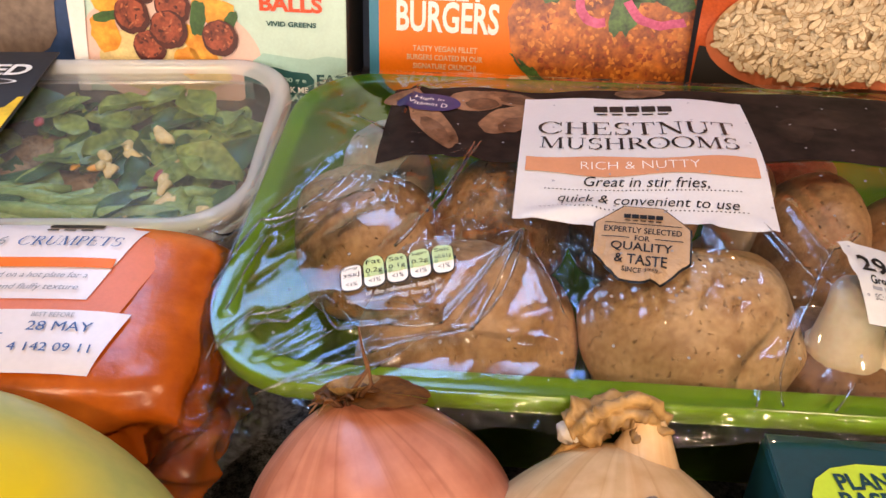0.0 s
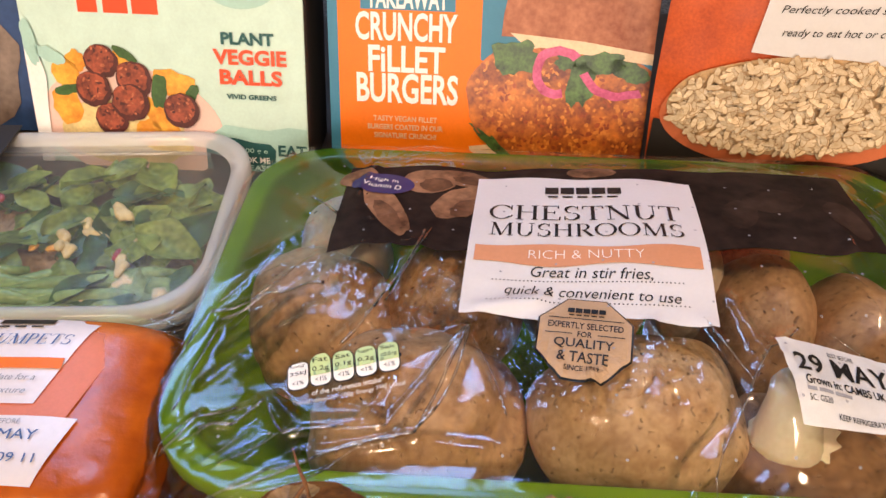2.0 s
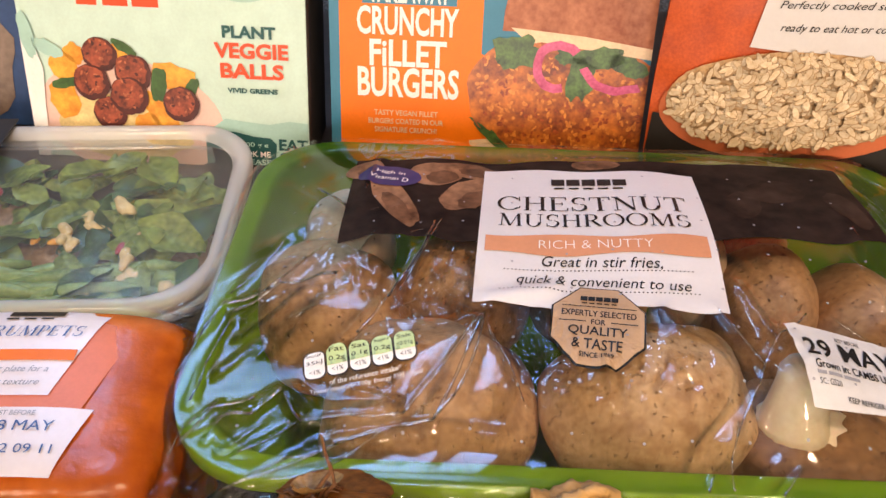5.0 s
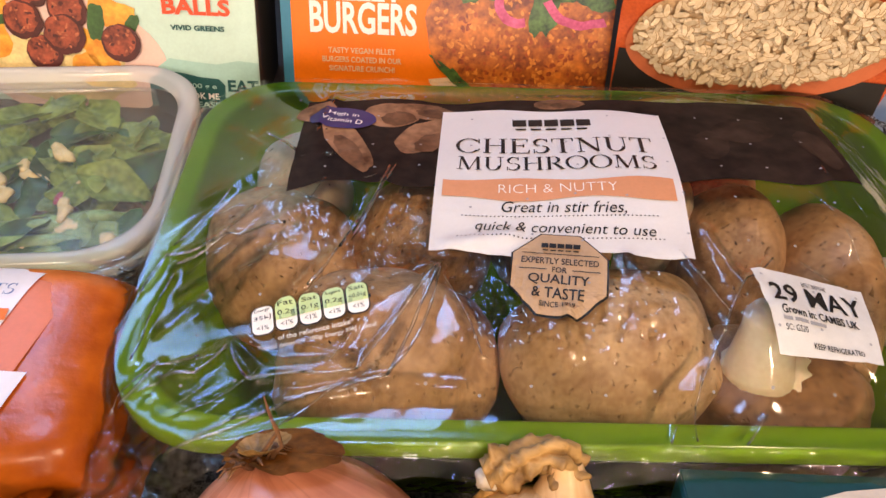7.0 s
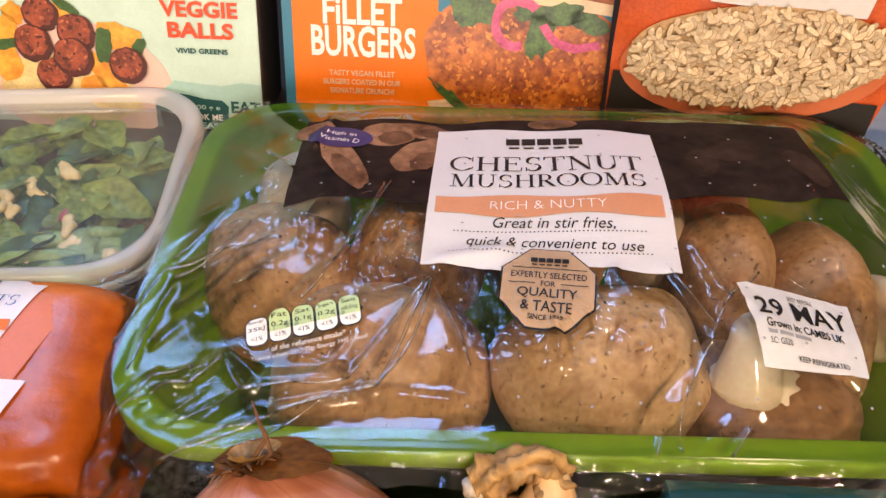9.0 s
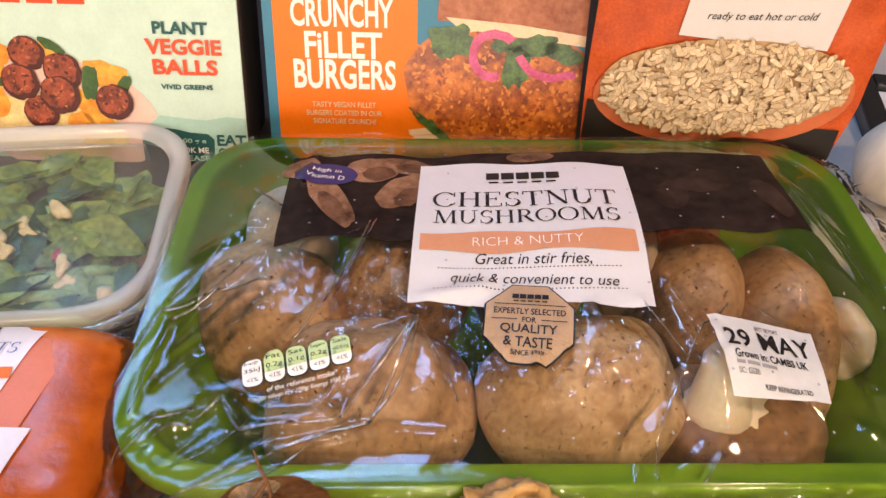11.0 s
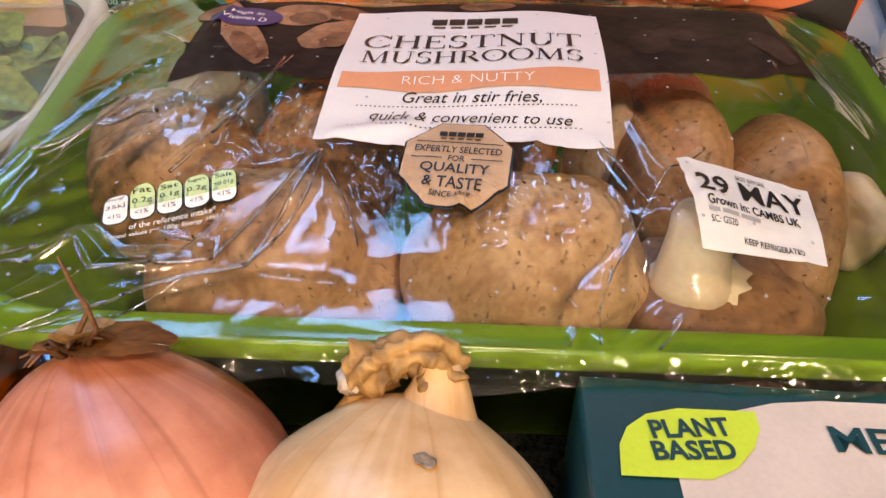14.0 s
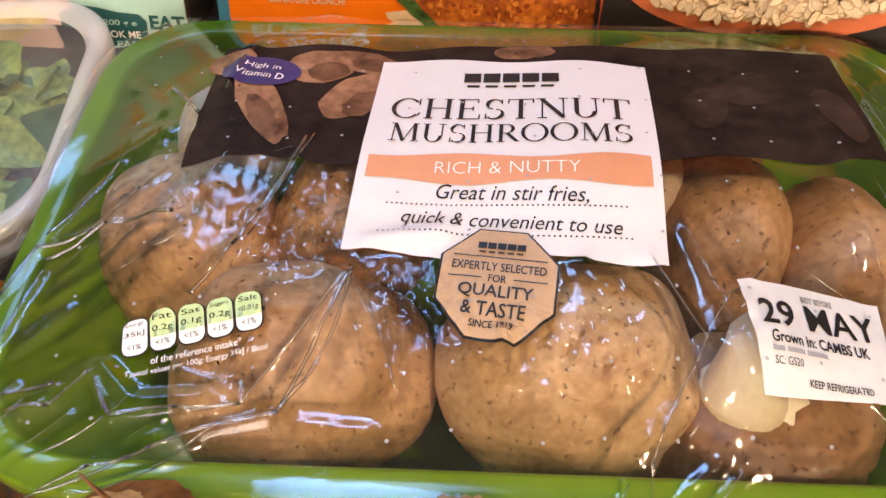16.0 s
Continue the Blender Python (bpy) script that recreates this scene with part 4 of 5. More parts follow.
# ---- mushrooms in the punnet ----
def mushroom(x, y, z, rx, ry, rz, label, seed, tilt=(0, 0, 0), skin=None, amp=0.003):
    """A closed mushroom, cap up."""
    m = thing("mushroom", PUN @ pose(x / 1000, y / 1000, z / 1000, *tilt), label, "mushroom", "mushrooms in the punnet")

    def cap(a, b, c):
        k = 1 - 0.42 * max(0, -c) ** 1.3
        return (a * k, b * k, c if c > -0.75 else -0.75 - 0.1 * (c + 0.75))
    part("cap", blob(rx / 1000, ry / 1000, rz / 1000, amp, 55, seed, cap, 56, 36, 0.0004), skin or M_CAP, m)
    part("stalk", tube([(0, 0, -0.6 * rz / 1000), (0.001, 0, -0.97 * rz / 1000)], [0.010, 0.009], 14), M_STEM, m)
    fl = bmesh.new()
    r = random.Random(seed)
    for _ in range(18):
        a, e = r.uniform(0, math.tau), r.uniform(0.15, 1.3)
        n = Vector((math.cos(a) * math.cos(e), math.sin(a) * math.cos(e), math.sin(e)))
        q = Vector((n.x * rx, n.y * ry, n.z * rz)) / 1000
        d = amp * noise.noise(q * 55 + Vector((seed * 3.7, seed, 0)))
        turn = n.to_track_quat("Z", "Y").to_matrix().to_4x4()
        w = r.uniform(0.0003, 0.0009)
        add(fl, blob(w, w * r.uniform(0.25, 0.5), 0.00022, 0.0002, 900, r.random() * 50, None, 8, 5), Matrix.Translation(q + n * d) @ turn @ pose(0, 0, 0, 0, 0, r.uniform(0, 360)))
    tagged(part("scales", fl, M_FLECK, m), kind="stuff")
    return m


mushroom(-92, 6, 35, 28, 27, 32, "brown chestnut mushroom under clear film", 1, (6, -8, 0))
mushroom(-46, 10, 39, 24, 24, 33, "brown chestnut mushroom half hidden by printed film", 2, (4, 6, 30))
mushroom(-55, -35, 34, 35, 29, 38, "large brown chestnut mushroom with a dented cap", 3, (8, -8, 10), M_CAP, 0.0042)
mushroom(13, -34, 37, 34, 30, 38, "large round tan chestnut mushroom behind the rim", 4, (8, 10, 0), M_CAPPALE, 0.0036)
mushroom(58, 10, 36, 19, 27, 35, "smooth upright brown chestnut mushroom", 5, (8, 4, 4), M_CAP, 0.002)
mushroom(86, -6, 33, 18, 38, 36, "long brown chestnut mushroom lying on its side", 6, (6, 6, -4), M_CAP, 0.002)
mushroom(2, 28, 36, 25, 24, 32, "brown chestnut mushroom beneath the white label", 7)
mushroom(-91, 52, 30, 18, 14, 28, "pale tan chestnut mushroom in the tray corner", 8, (0, 0, 0), M_PALE)
mushroom(60, 52, 31, 24, 14, 28, "dark brown chestnut mushroom behind the others", 9, (0, 0, 0), M_CAPDARK)
mushroom(38, 22, 42, 9, 14, 26, "pale cream mushroom stalk beside the white label", 14, (4, 8, 0), M_PALE, 0.0015)

flip = thing("mushroom", PUN @ pose(0.061, -0.045, 0.0345, 0, -3, 0), "upturned brown chestnut mushroom with white stem", "mushroom", "mushrooms in the punnet")


def button(a, b, c):
    return (a, b, c if c < 0.55 else 0.55 + 0.12 * (c - 0.55))


part("cap", blob(0.0285, 0.0235, 0.0305, 0.0042, 60, 12, button, 64, 44, 0.0008), M_CAPDARK, flip)
part("veil", blob(0.0130, 0.0105, 0.0035, 0.0018, 260, 3, None, 36, 12), M_STEM, flip, "white torn veil round the stem")
flip.children[-1].location = (-0.004, 0.002, 0.0180)
part("stem", tube([(-0.0065, 0.0005, 0.015), (-0.0068, 0.0015, 0.020), (-0.0065, 0.003, 0.026), (-0.006, 0.004, 0.031), (-0.0055, 0.005, 0.0350), (-0.005, 0.0055, 0.0375), (-0.0048, 0.0057, 0.0388)], [0.0115, 0.0096, 0.0084, 0.0080, 0.0083, 0.0072, 0.0038], 28), M_STEM, flip, "short white stem with a rounded end")
stub = thing("cut_mushroom", PUN @ pose(0.1075, -0.010, 0.046, 24, 8, 14), "pale cream cut mushroom against the tray side", "mushroom")
part("flesh", blob(0.0070, 0.015, 0.0125, 0.0022, 90, 4, None, 28, 18), M_STEM, stub)


# ---- boxes standing behind on the wooden riser ----
tagged(part("wooden_riser", box(-0.42, 0.21, 0.272, 0.46, 0, 0.040, 0.002), M_RISER, smooth=False), "dark brown wooden board under the cartons", "board")


def carton(name, m, x0, x1, z0, z1, depth, face, label, category, r=0.0015):
    c = thing(name, m, label, category)
    part("carton_body", box(x0, x1, 0.0004, depth, z0, z1, r), M_CARDSIDE, c, "dark card sides", smooth=False)
    part("front_panel", box(x0 + 0.0006, x1 - 0.0006, -0.0004, 0.0004, z0 + 0.0006, z1 - 0.0006, 0.0002, 1), face, c, smooth=False)
    return c


vb = carton("veggie_balls_carton", pose(-0.052, 0.3015, 0.0561, -18, 0, -6), -0.1105, 0.0117, -0.0166, 0.150, 0.035, M_MINT, "mint green carton of plant veggie balls", "food carton")
part("pink_plate", flat(oval(-0.066, 0.002, 0.0405, 0.0255, 40, -6), 0.0007), M_PINK, vb, "pale pink printed plate")
part("printed_mash", flat(oval(-0.070, -0.002, 0.030, 0.014, 30, -4, 0.25, 2), 0.0009), M_MASH, vb)
for k, (x, z, w, h, rot) in enumerate(((-0.0930, 0.0235, 0.006, 0.007, 20), (-0.0875, 0.0290, 0.004, 0.005, 40), (-0.0455, 0.0210, 0.0105, 0.0055, -10), (-0.0940, 0.0095, 0.0065, 0.009, 10), (-0.0530, 0.0060, 0.0050, 0.0110, 40), (-0.0590, -0.0010, 0.006, 0.006, 5), (-0.0690, 0.0305, 0.0045, 0.0040, -20))):
    part("printed_squash", flat(oval(x, z, w, h, 18, rot, 0.4, k), 0.0011), M_ORANGEVEG, vb)
for k, (x, z, w, h, rot) in enumerate(((-0.0660, 0.0325, 0.006, 0.0020, -30), (-0.0525, 0.0175, 0.0035, 0.0078, -10), (-0.0925, 0.0165, 0.007, 0.0022, 12), (-0.0385, 0.0165, 0.0025, 0.005, -30))):
    part("printed_courgette", flat(oval(x, z, w, h, 18, rot, 0.3, k), 0.0012), M_COURG, vb)
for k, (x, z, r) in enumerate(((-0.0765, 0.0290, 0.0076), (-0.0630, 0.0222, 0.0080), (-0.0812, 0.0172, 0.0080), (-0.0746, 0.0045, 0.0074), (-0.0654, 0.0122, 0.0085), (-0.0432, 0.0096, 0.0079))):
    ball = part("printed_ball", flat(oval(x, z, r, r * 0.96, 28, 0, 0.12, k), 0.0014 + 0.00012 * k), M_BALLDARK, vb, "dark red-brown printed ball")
    part("lit_side", flat(oval(x - 0.0007, z + 0.0009, r * 0.84, r * 0.78, 28, 0, 0.22, k), 0.00144 + 0.00012 * k), M_BALL, ball)
    spot = random.Random(k + 60)
    for g in range(16):
        a, q = spot.uniform(0, math.tau), r * 0.78 * math.sqrt(spot.random())
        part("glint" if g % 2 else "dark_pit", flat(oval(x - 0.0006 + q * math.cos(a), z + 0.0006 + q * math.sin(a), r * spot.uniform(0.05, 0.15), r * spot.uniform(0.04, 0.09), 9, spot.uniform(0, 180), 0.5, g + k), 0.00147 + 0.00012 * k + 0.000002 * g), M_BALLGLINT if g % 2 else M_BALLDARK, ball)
part("white_corner", flat([(-0.1095, -0.0160), (-0.1040, -0.0160), (-0.1028, 0.008), (-0.1015, 0.022), (-0.1035, 0.030), (-0.1095, 0.034)], 0.0016), M_WHITEINK, vb)
part("printed_leaf", flat(oval(-0.1065, 0.036, 0.0030, 0.010, 20, 8, 0.3, 4), 0.0018), M_SEA, vb)
part("printed_leaf", flat(oval(-0.0985, 0.0310, 0.0070, 0.0030, 20, -25, 0.3, 6), 0.0018), M_SEA, vb)
part("sea_green_wave", flat([(-0.0255, -0.0160), (0.0110, -0.0160), (0.0110, 0.0035), (0.0030, 0.0042), (-0.006, 0.0024), (-0.0140, 0.0030), (-0.0250, 0.0042), (-0.030, 0.0005)], 0.0008), M_SEA, vb)
part("teal_tab", flat([(-0.034, -0.0158), (-0.0060, -0.0158), (-0.0035, -0.0130), (-0.0030, -0.006), (-0.0055, -0.0035), (-0.013, -0.0030), (-0.020, -0.0015), (-0.026, -0.0010), (-0.034, -0.004)], 0.0012), M_TEAL, vb)
part("brand_mark", bars([(-0.0795, 0.0545, 0.0085, 0.0110), (-0.0675, 0.0545, 0.0105, 0.0110), (-0.0550, 0.0545, 0.0110, 0.0110)]), M_RED, vb, "orange red brand bars")
part("round_badge", flat(oval(-0.0145, 0.064, 0.0165, 0.0115, 32), 0.0007), M_SEA, vb)
for body, x, z, w, h, m in (("PLANT", -0.0125, 0.0408, 0.0224, 0.0050, M_TEAL), ("VEGGIE", -0.0120, 0.0332, 0.0312, 0.0064, M_RED), ("BALLS", -0.0120, 0.0249, 0.0268, 0.0064, M_RED), ("VIVID GREENS", -0.0122, 0.0167, 0.0215, 0.0021, M_TEAL), ("EAT", 0.0044, -0.0061, 0.0126, 0.0050, M_TEAL), ("OPEN", 0.0040, -0.0114, 0.0115, 0.0036, M_TEAL)):
    write_on_face("lettering", body, x, z, w, h, m, vb, 0.0013, heavy=0.035)
for body, x, z, w, h, m in (("200 g e", -0.0125, -0.0068, 0.0120, 0.0026, M_SEA), ("COOK ME", -0.0140, -0.0107, 0.0165, 0.0026, M_WHITEINK), ("PLEASE", -0.0125, -0.0143, 0.0140, 0.0024, M_SEA)):
    write_on_face("lettering", body, x, z, w, h, m, vb, 0.0016, heavy=0.02)

bu = carton("burger_carton", pose(-0.019, 0.317, 0.076, -16, 0, -6), -0.0128, 0.1240, -0.0364, 0.120, 0.040, M_ORANGE, "orange and blue carton of crunchy fillet burgers", "food carton")
part("blue_strip", bars([(-0.0104, 0.0415, 0.0042, 0.1550)], 0.0007), M_BLUE, bu)
part("blue_panel", flat([(0.0522, 0.119), (0.0522, 0.010), (0.070, 0.000), (0.1234, 0.004), (0.1234, 0.119)], 0.0007), M_BLUE, bu, "blue printed background behind the burger")
part("blue_label", bars([(0.0213, 0.0350, 0.0395, 0.0125)], 0.0008), M_BLUE, bu)
part("printed_sauce", flat(oval(0.079, -0.030, 0.034, 0.008, 30, 6, 0.3, 8), 0.0009), M_SAUCE, bu)
part("printed_salad", flat(oval(0.062, -0.024, 0.014, 0.0035, 24, -25, 0.4, 3), 0.0010), M_HERB, bu)
patty = flat([(min(x, 0.1233), max(z, -0.0358)) for x, z in oval(0.0920, -0.0105, 0.0465, 0.0290, 60, -10, 0.10, 5)], 0.0012)
part("printed_patty", patty, M_PATTY, bu, "golden brown printed crumbed patty")
crumbs, burnt = bmesh.new(), bmesh.new()
rnd = random.Random(31)
for k in range(520):
    a, r = rnd.uniform(0, math.tau), math.sqrt(rnd.random()) * 0.93
    x, z = 0.0920 + 0.0455 * r * math.cos(a), -0.0105 + 0.0280 * r * math.sin(a) - 0.008 * r * math.cos(a)
    if x < 0.1215 and z > -0.0345:
        add(crumbs if k % 5 < 3 else burnt, flat(oval(x, z, rnd.uniform(0.0005, 0.0016), rnd.uniform(0.0004, 0.0010), 9, rnd.uniform(0, 180), 0.5, k), 0.00125 + 0.0000004 * k))
tagged(part("crumb_texture", crumbs, M_CRUMBLIT, bu, "bright golden printed crumbs"), kind="stuff")
tagged(part("toasted_crumb_texture", burnt, M_CRUMBDARK, bu, "dark toasted printed crumbs"), kind="stuff")
part("printed_sauce", flat([(0.0665, 0.0195), (0.0720, 0.0150), (0.0770, 0.0160), (0.0950, 0.0138), (0.1233, 0.0105), (0.1233, 0.0150), (0.095, 0.0190), (0.064, 0.0215)], 0.0014), M_SAUCE, bu)
part("printed_bun", flat([(0.0605, 0.0200), (0.0700, 0.0198), (0.0900, 0.0172), (0.1233, 0.0135), (0.1233, 0.056), (0.108, 0.062), (0.086, 0.061), (0.070, 0.054), (0.0632, 0.040), (0.0610, 0.028)], 0.0013), M_BUN, bu, "toasted brown printed bun")
for k, (x, z, w, h, rot) in enumerate(((0.0665, 0.0115, 0.0095, 0.0075, 10), (0.0945, 0.0010, 0.0060, 0.0095, -12), (0.1020, 0.0100, 0.0110, 0.0048, 4), (0.0880, 0.0110, 0.0045, 0.0040, 0), (0.1140, 0.0075, 0.0090, 0.0040, -20), (0.0600, -0.0270, 0.0100, 0.0022, -42))):
    part("printed_herb", flat(oval(x, z, w, h, 26, rot, 0.55, k + 1), 0.0016), M_HERB, bu)


def flat_band(cx, cz, rx, rz, wide, a0, a1, lift):
    out, inn = oval(cx, cz, rx, rz, 24, 0, 0.1, 1, a0, a1), oval(cx, cz, rx - wide, rz - wide, 24, 0, 0.1, 1, a0, a1)
    bm = bmesh.new()
    a, b = [bm.verts.new((x, -lift, z)) for x, z in out], [bm.verts.new((x, -lift, z)) for x, z in inn]
    for i in range(len(a) - 1):
        bm.faces.new((a[i], a[i + 1], b[i + 1], b[i]))
    return bm


part("printed_onion_ring", flat_band(0.0850, 0.0060, 0.0110, 0.0112, 0.0038, 40, 285, 0.0018), M_MAGENTA, bu)
part("printed_onion_ring", flat_band(0.1110, 0.0130, 0.0190, 0.0180, 0.0036, 205, 300, 0.0019), M_MAGENTA, bu)
for body, x, z, w, h in (("TAKEAWAY", 0.0213, 0.0335, 0.034, 0.0085), ("CRUNCHY", 0.0207, 0.0220, 0.0428, 0.0118), ("FiLLET", 0.0210, 0.0087, 0.0328, 0.0112), ("BURGERS", 0.0213, -0.0038, 0.0438, 0.0130)):
    write_on_face("lettering", body, x, z, w, h, M_WHITEINK, bu, 0.0011, heavy=0.025)
for body, z, w in (("TASTY VEGAN FILLET", -0.0172, 0.0280), ("BURGERS COATED IN OUR", -0.0210, 0.0330), ("SIGNATURE CRUNCH!", -0.0248, 0.0275)):
    write_on_face("lettering", body, 0.0205, z, w, 0.0024, M_SAUCE, bu, 0.0011, heavy=0.015)

# the rice pouch
RS = 1.05
rp = thing("rice_pouch", pose(0.1336, 0.2814, 0.0799, -5, 0, -17), "rust orange pouch of cooked rice with a white label", "food pouch")


def pouch_bulge(x, z):
    a, b = (x + 0.0383) / 0.1118, (z + 0.038) / 0.150
    return 0.012 * math.sin(math.pi * min(1, max(0, a))) ** 0.6 * math.sin(math.pi * min(1, max(0, b))) ** 0.6


pb = bmesh.new()
PX, PZ = 40, 44
for sgn in (1, -1):
    g = {}
    for i in range(PX + 1):
        for j in range(PZ + 1):
            z = -0.038 + 0.150 * j / PZ
            wide = 0.1070 - 0.008 * step(-z, -0.01, 0.04)
            x = -0.0335 + 0.002 * step(-z, -0.01, 0.04) + wide * i / PX
            y = -pouch_bulge(x, z) * 0.35 if sgn > 0 else 0.002 + pouch_bulge(x, z) * 1.4
            g[i, j] = pb.verts.new((x, y + 0.0006 * noise.noise(Vector((x * 90, z * 90, sgn))), z))
    for i in range(PX):
        for j in range(PZ):
            pb.faces.new((g[i, j], g[i + 1, j], g[i + 1, j + 1], g[i, j + 1]))
bmesh.ops.recalc_face_normals(pb, faces=pb.faces[:])
part("pouch_body", pb, M_POUCH, rp)


def on_pouch(bm, lift):
    for v in bm.verts:
        v.co.y = -pouch_bulge(v.co.x, v.co.z) * 0.35 - lift
    return bm


def disc_face(cx, cz, rx, rz, rot=0.0, wob=0.0, seed=0, rings=8, n=40, lo=-1.0):
    bm = bmesh.new()
    rows = [[bm.verts.new((x, 0, max(lo, z))) for x, z in oval(cx, cz, rx * k / rings, rz * k / rings, n, rot, wob, seed)] for k in range(rings + 1)]
    for a, b in zip(rows, rows[1:]):
        for i in range(n):
            bm.faces.new((a[i], a[(i + 1) % n], b[(i + 1) % n], b[i]))
    bmesh.ops.remove_doubles(bm, verts=bm.verts[:], dist=1e-7)
    return bm


def grid_face(x0, x1, z0, z1, nx, nz, shear=0.0):
    bm = bmesh.new()
    g = {(i, j): bm.verts.new((x0 + (x1 - x0) * i / nx + shear * j / nz, 0, z0 + (z1 - z0) * j / nz)) for i in range(nx + 1) for j in range(nz + 1)}
    for i in range(nx):
        for j in range(nz):
            bm.faces.new((g[i, j], g[i + 1, j], g[i + 1, j + 1], g[i, j + 1]))
    return bm


part("charcoal_base", on_pouch(grid_face(-0.0315, 0.0695, -0.036, -0.0075, 30, 8), 0.0010), M_CHAR, rp)
part("printed_bowl", on_pouch(disc_face(0.0200, 0.0020, 0.0500, 0.0230, 8), 0.0014), M_BOWL, rp, "terracotta printed bowl")
part("printed_rice_shadow", on_pouch(disc_face(0.0195, 0.0060, 0.0480, 0.0205, 8, 0.05, 2), 0.0017), M_RICEBED, rp)
M_GRAIN = mat("printed_rice_grains", (0.70, 0.50, 0.28), 0.4, 0.15, 300, 900, 0, (0.84, 0.68, 0.47))
M_GRAINEDGE = mat("printed_rice_edges", (0.34, 0.19, 0.08), 0.45, 0.3, 300, 900, 0, (0.52, 0.33, 0.16))
gm = M_GRAIN.node_tree
geo = gm.nodes.new("ShaderNodeNewGeometry")
hv = gm.nodes.new("ShaderNodeHueSaturation")
mr = gm.nodes.new("ShaderNodeMapRange")
mr.inputs[3].default_value, mr.inputs[4].default_value = 0.66, 1.04
gm.links.new(geo.outputs["Random Per Island"], mr.inputs[0])
gm.links.new(mr.outputs[0], hv.inputs["Value"])
gp = gm.nodes["Principled BSDF"]
gm.links.new(gp.inputs["Base Color"].links[0].from_socket, hv.inputs["Color"])
gm.links.new(hv.outputs[0], gp.inputs["Base Color"])
grains = bmesh.new()
rnd = random.Random(3)
grain_edges = bmesh.new()
for k in range(950):
    a, r = rnd.uniform(0, math.tau), math.sqrt(rnd.random())
    x, z = 0.0195 + 0.0465 * r * math.cos(a), 0.0062 + 0.0195 * r * math.sin(a)
    z += (x - 0.0195) * 0.14
    ln, wd = rnd.uniform(0.0019, 0.0030), rnd.uniform(0.0008, 0.0012)
    turn, lift = rnd.uniform(0, 180), 0.0019 + 0.0000030 * k
    for bm, grow, up, low in ((grain_edges, 1.12, 0.0, 0.00016), (grains, 1.0, 0.0000015, 0.0)):
        bm.faces.new([bm.verts.new((px, -pouch_bulge(x, z) * 0.35 - lift - up, pz)) for px, pz in oval(x + low, z - low, ln * grow, wd * grow, 10, turn, 0.15, k)])
bmesh.ops.recalc_face_normals(grains, faces=grains.faces[:])
bmesh.ops.recalc_face_normals(grain_edges, faces=grain_edges.faces[:])
tagged(part("printed_rice_edges", grain_edges, M_GRAINEDGE, rp, "brown shaded edges of printed grains"), kind="stuff")
tagged(part("printed_rice", grains, M_GRAIN, rp, "printed heap of pale rice grains"), kind="stuff")
part("white_label", on_pouch(grid_face(-0.0015, 0.0535, 0.0255, 0.0700, 20, 14, 0.004), 0.0012), M_LABEL, rp, "white printed pouch label")
for body, x, z, w in (("Perfectly cooked so it's", 0.0265, 0.0445, 0.043), ("ready to eat hot or cold", 0.0268, 0.0360, 0.039)):
    bm = letters(body, w, 0.0038, 0.25)
    for v in bm.verts:
        v.co = Vector((x + v.co.x, 0, z + v.co.y + v.co.x * 0.10))
    part("lettering", on_pouch(bm, 0.0016), M_BLACK, rp, smooth=False)
part("orange_band", on_pouch(grid_face(0.004, 0.0530, 0.0500, 0.0700, 14, 5, 0.002), 0.0015), M_RED, rp)

bm = letters("WITH A NUTTY BITE", 0.0445, 0.0034, 0.15)
for v in bm.verts:
    v.co = Vector((0.0285 + v.co.x, 0, 0.0545 + v.co.y + v.co.x * 0.06))
part("lettering", on_pouch(bm, 0.0019), M_SAUCE, rp, smooth=False)

nv = carton("cracker_pack", pose(-0.160, 0.330, 0.041, -17, 0, -4), -0.150, 0.010, 0, 0.150, 0.04, M_PACKNAVY, "navy blue pack with printed grey-brown crackers", "food pack")
part("printed_cracker", flat(oval(-0.072, 0.030, 0.058, 0.040, 40, 10, 0.12, 1), 0.0008), M_CRACKER, nv)
part("printed_cracker", flat(oval(-0.088, 0.082, 0.058, 0.034, 40, -6, 0.12, 2), 0.0011), M_CRACKER, nv)
pits = bmesh.new()
for k in range(14):
    add(pits, flat(oval(-0.12 + 0.014 * (k % 7) + 0.004 * (k // 7), 0.038 + 0.028 * (k // 7) + 0.006 * ((k * 3) % 4), 0.0010, 0.0007, 10), 0.0014))
tagged(part("cracker_pits", pits, M_CHAR, nv), kind="stuff")

# ---- salad tub ----
tub = thing("salad_tub", pose(-0.157, 0.2485, 0), "clear plastic tub of green salad with a milky lid rim", "food tub")


def tring(hw, hd, r, z):
    return [(x, y, z) for x, y in rrect(hw, hd, r, 10)]


part("tub_wall", loft([tring(0.080, 0.044, 0.018, 0.001), tring(0.083, 0.047, 0.02, 0.003), tring(0.0895, 0.0515, 0.024, 0.050)], True), M_TUB, tub)
part("lid_rim", loft([tring(0.0895, 0.0515, 0.024, 0.0480), tring(0.0935, 0.0555, 0.026, 0.0480), tring(0.0945, 0.0565, 0.027, 0.0500), tring(0.0945, 0.0565, 0.027, 0.0560), tring(0.0930, 0.0550, 0.026, 0.0580), tring(0.0905, 0.0525, 0.025, 0.0585), tring(0.0885, 0.0505, 0.024, 0.0575), tring(0.0870, 0.0490, 0.023, 0.0545)]), M_RIM, tub, "milky translucent stepped rim")
part("lid_panel", loft([tring(0.0870, 0.0490, 0.023, 0.0546), tring(0.080, 0.042, 0.02, 0.0548), tring(0.05, 0.02, 0.01, 0.0550)], False, True), M_LID, tub)
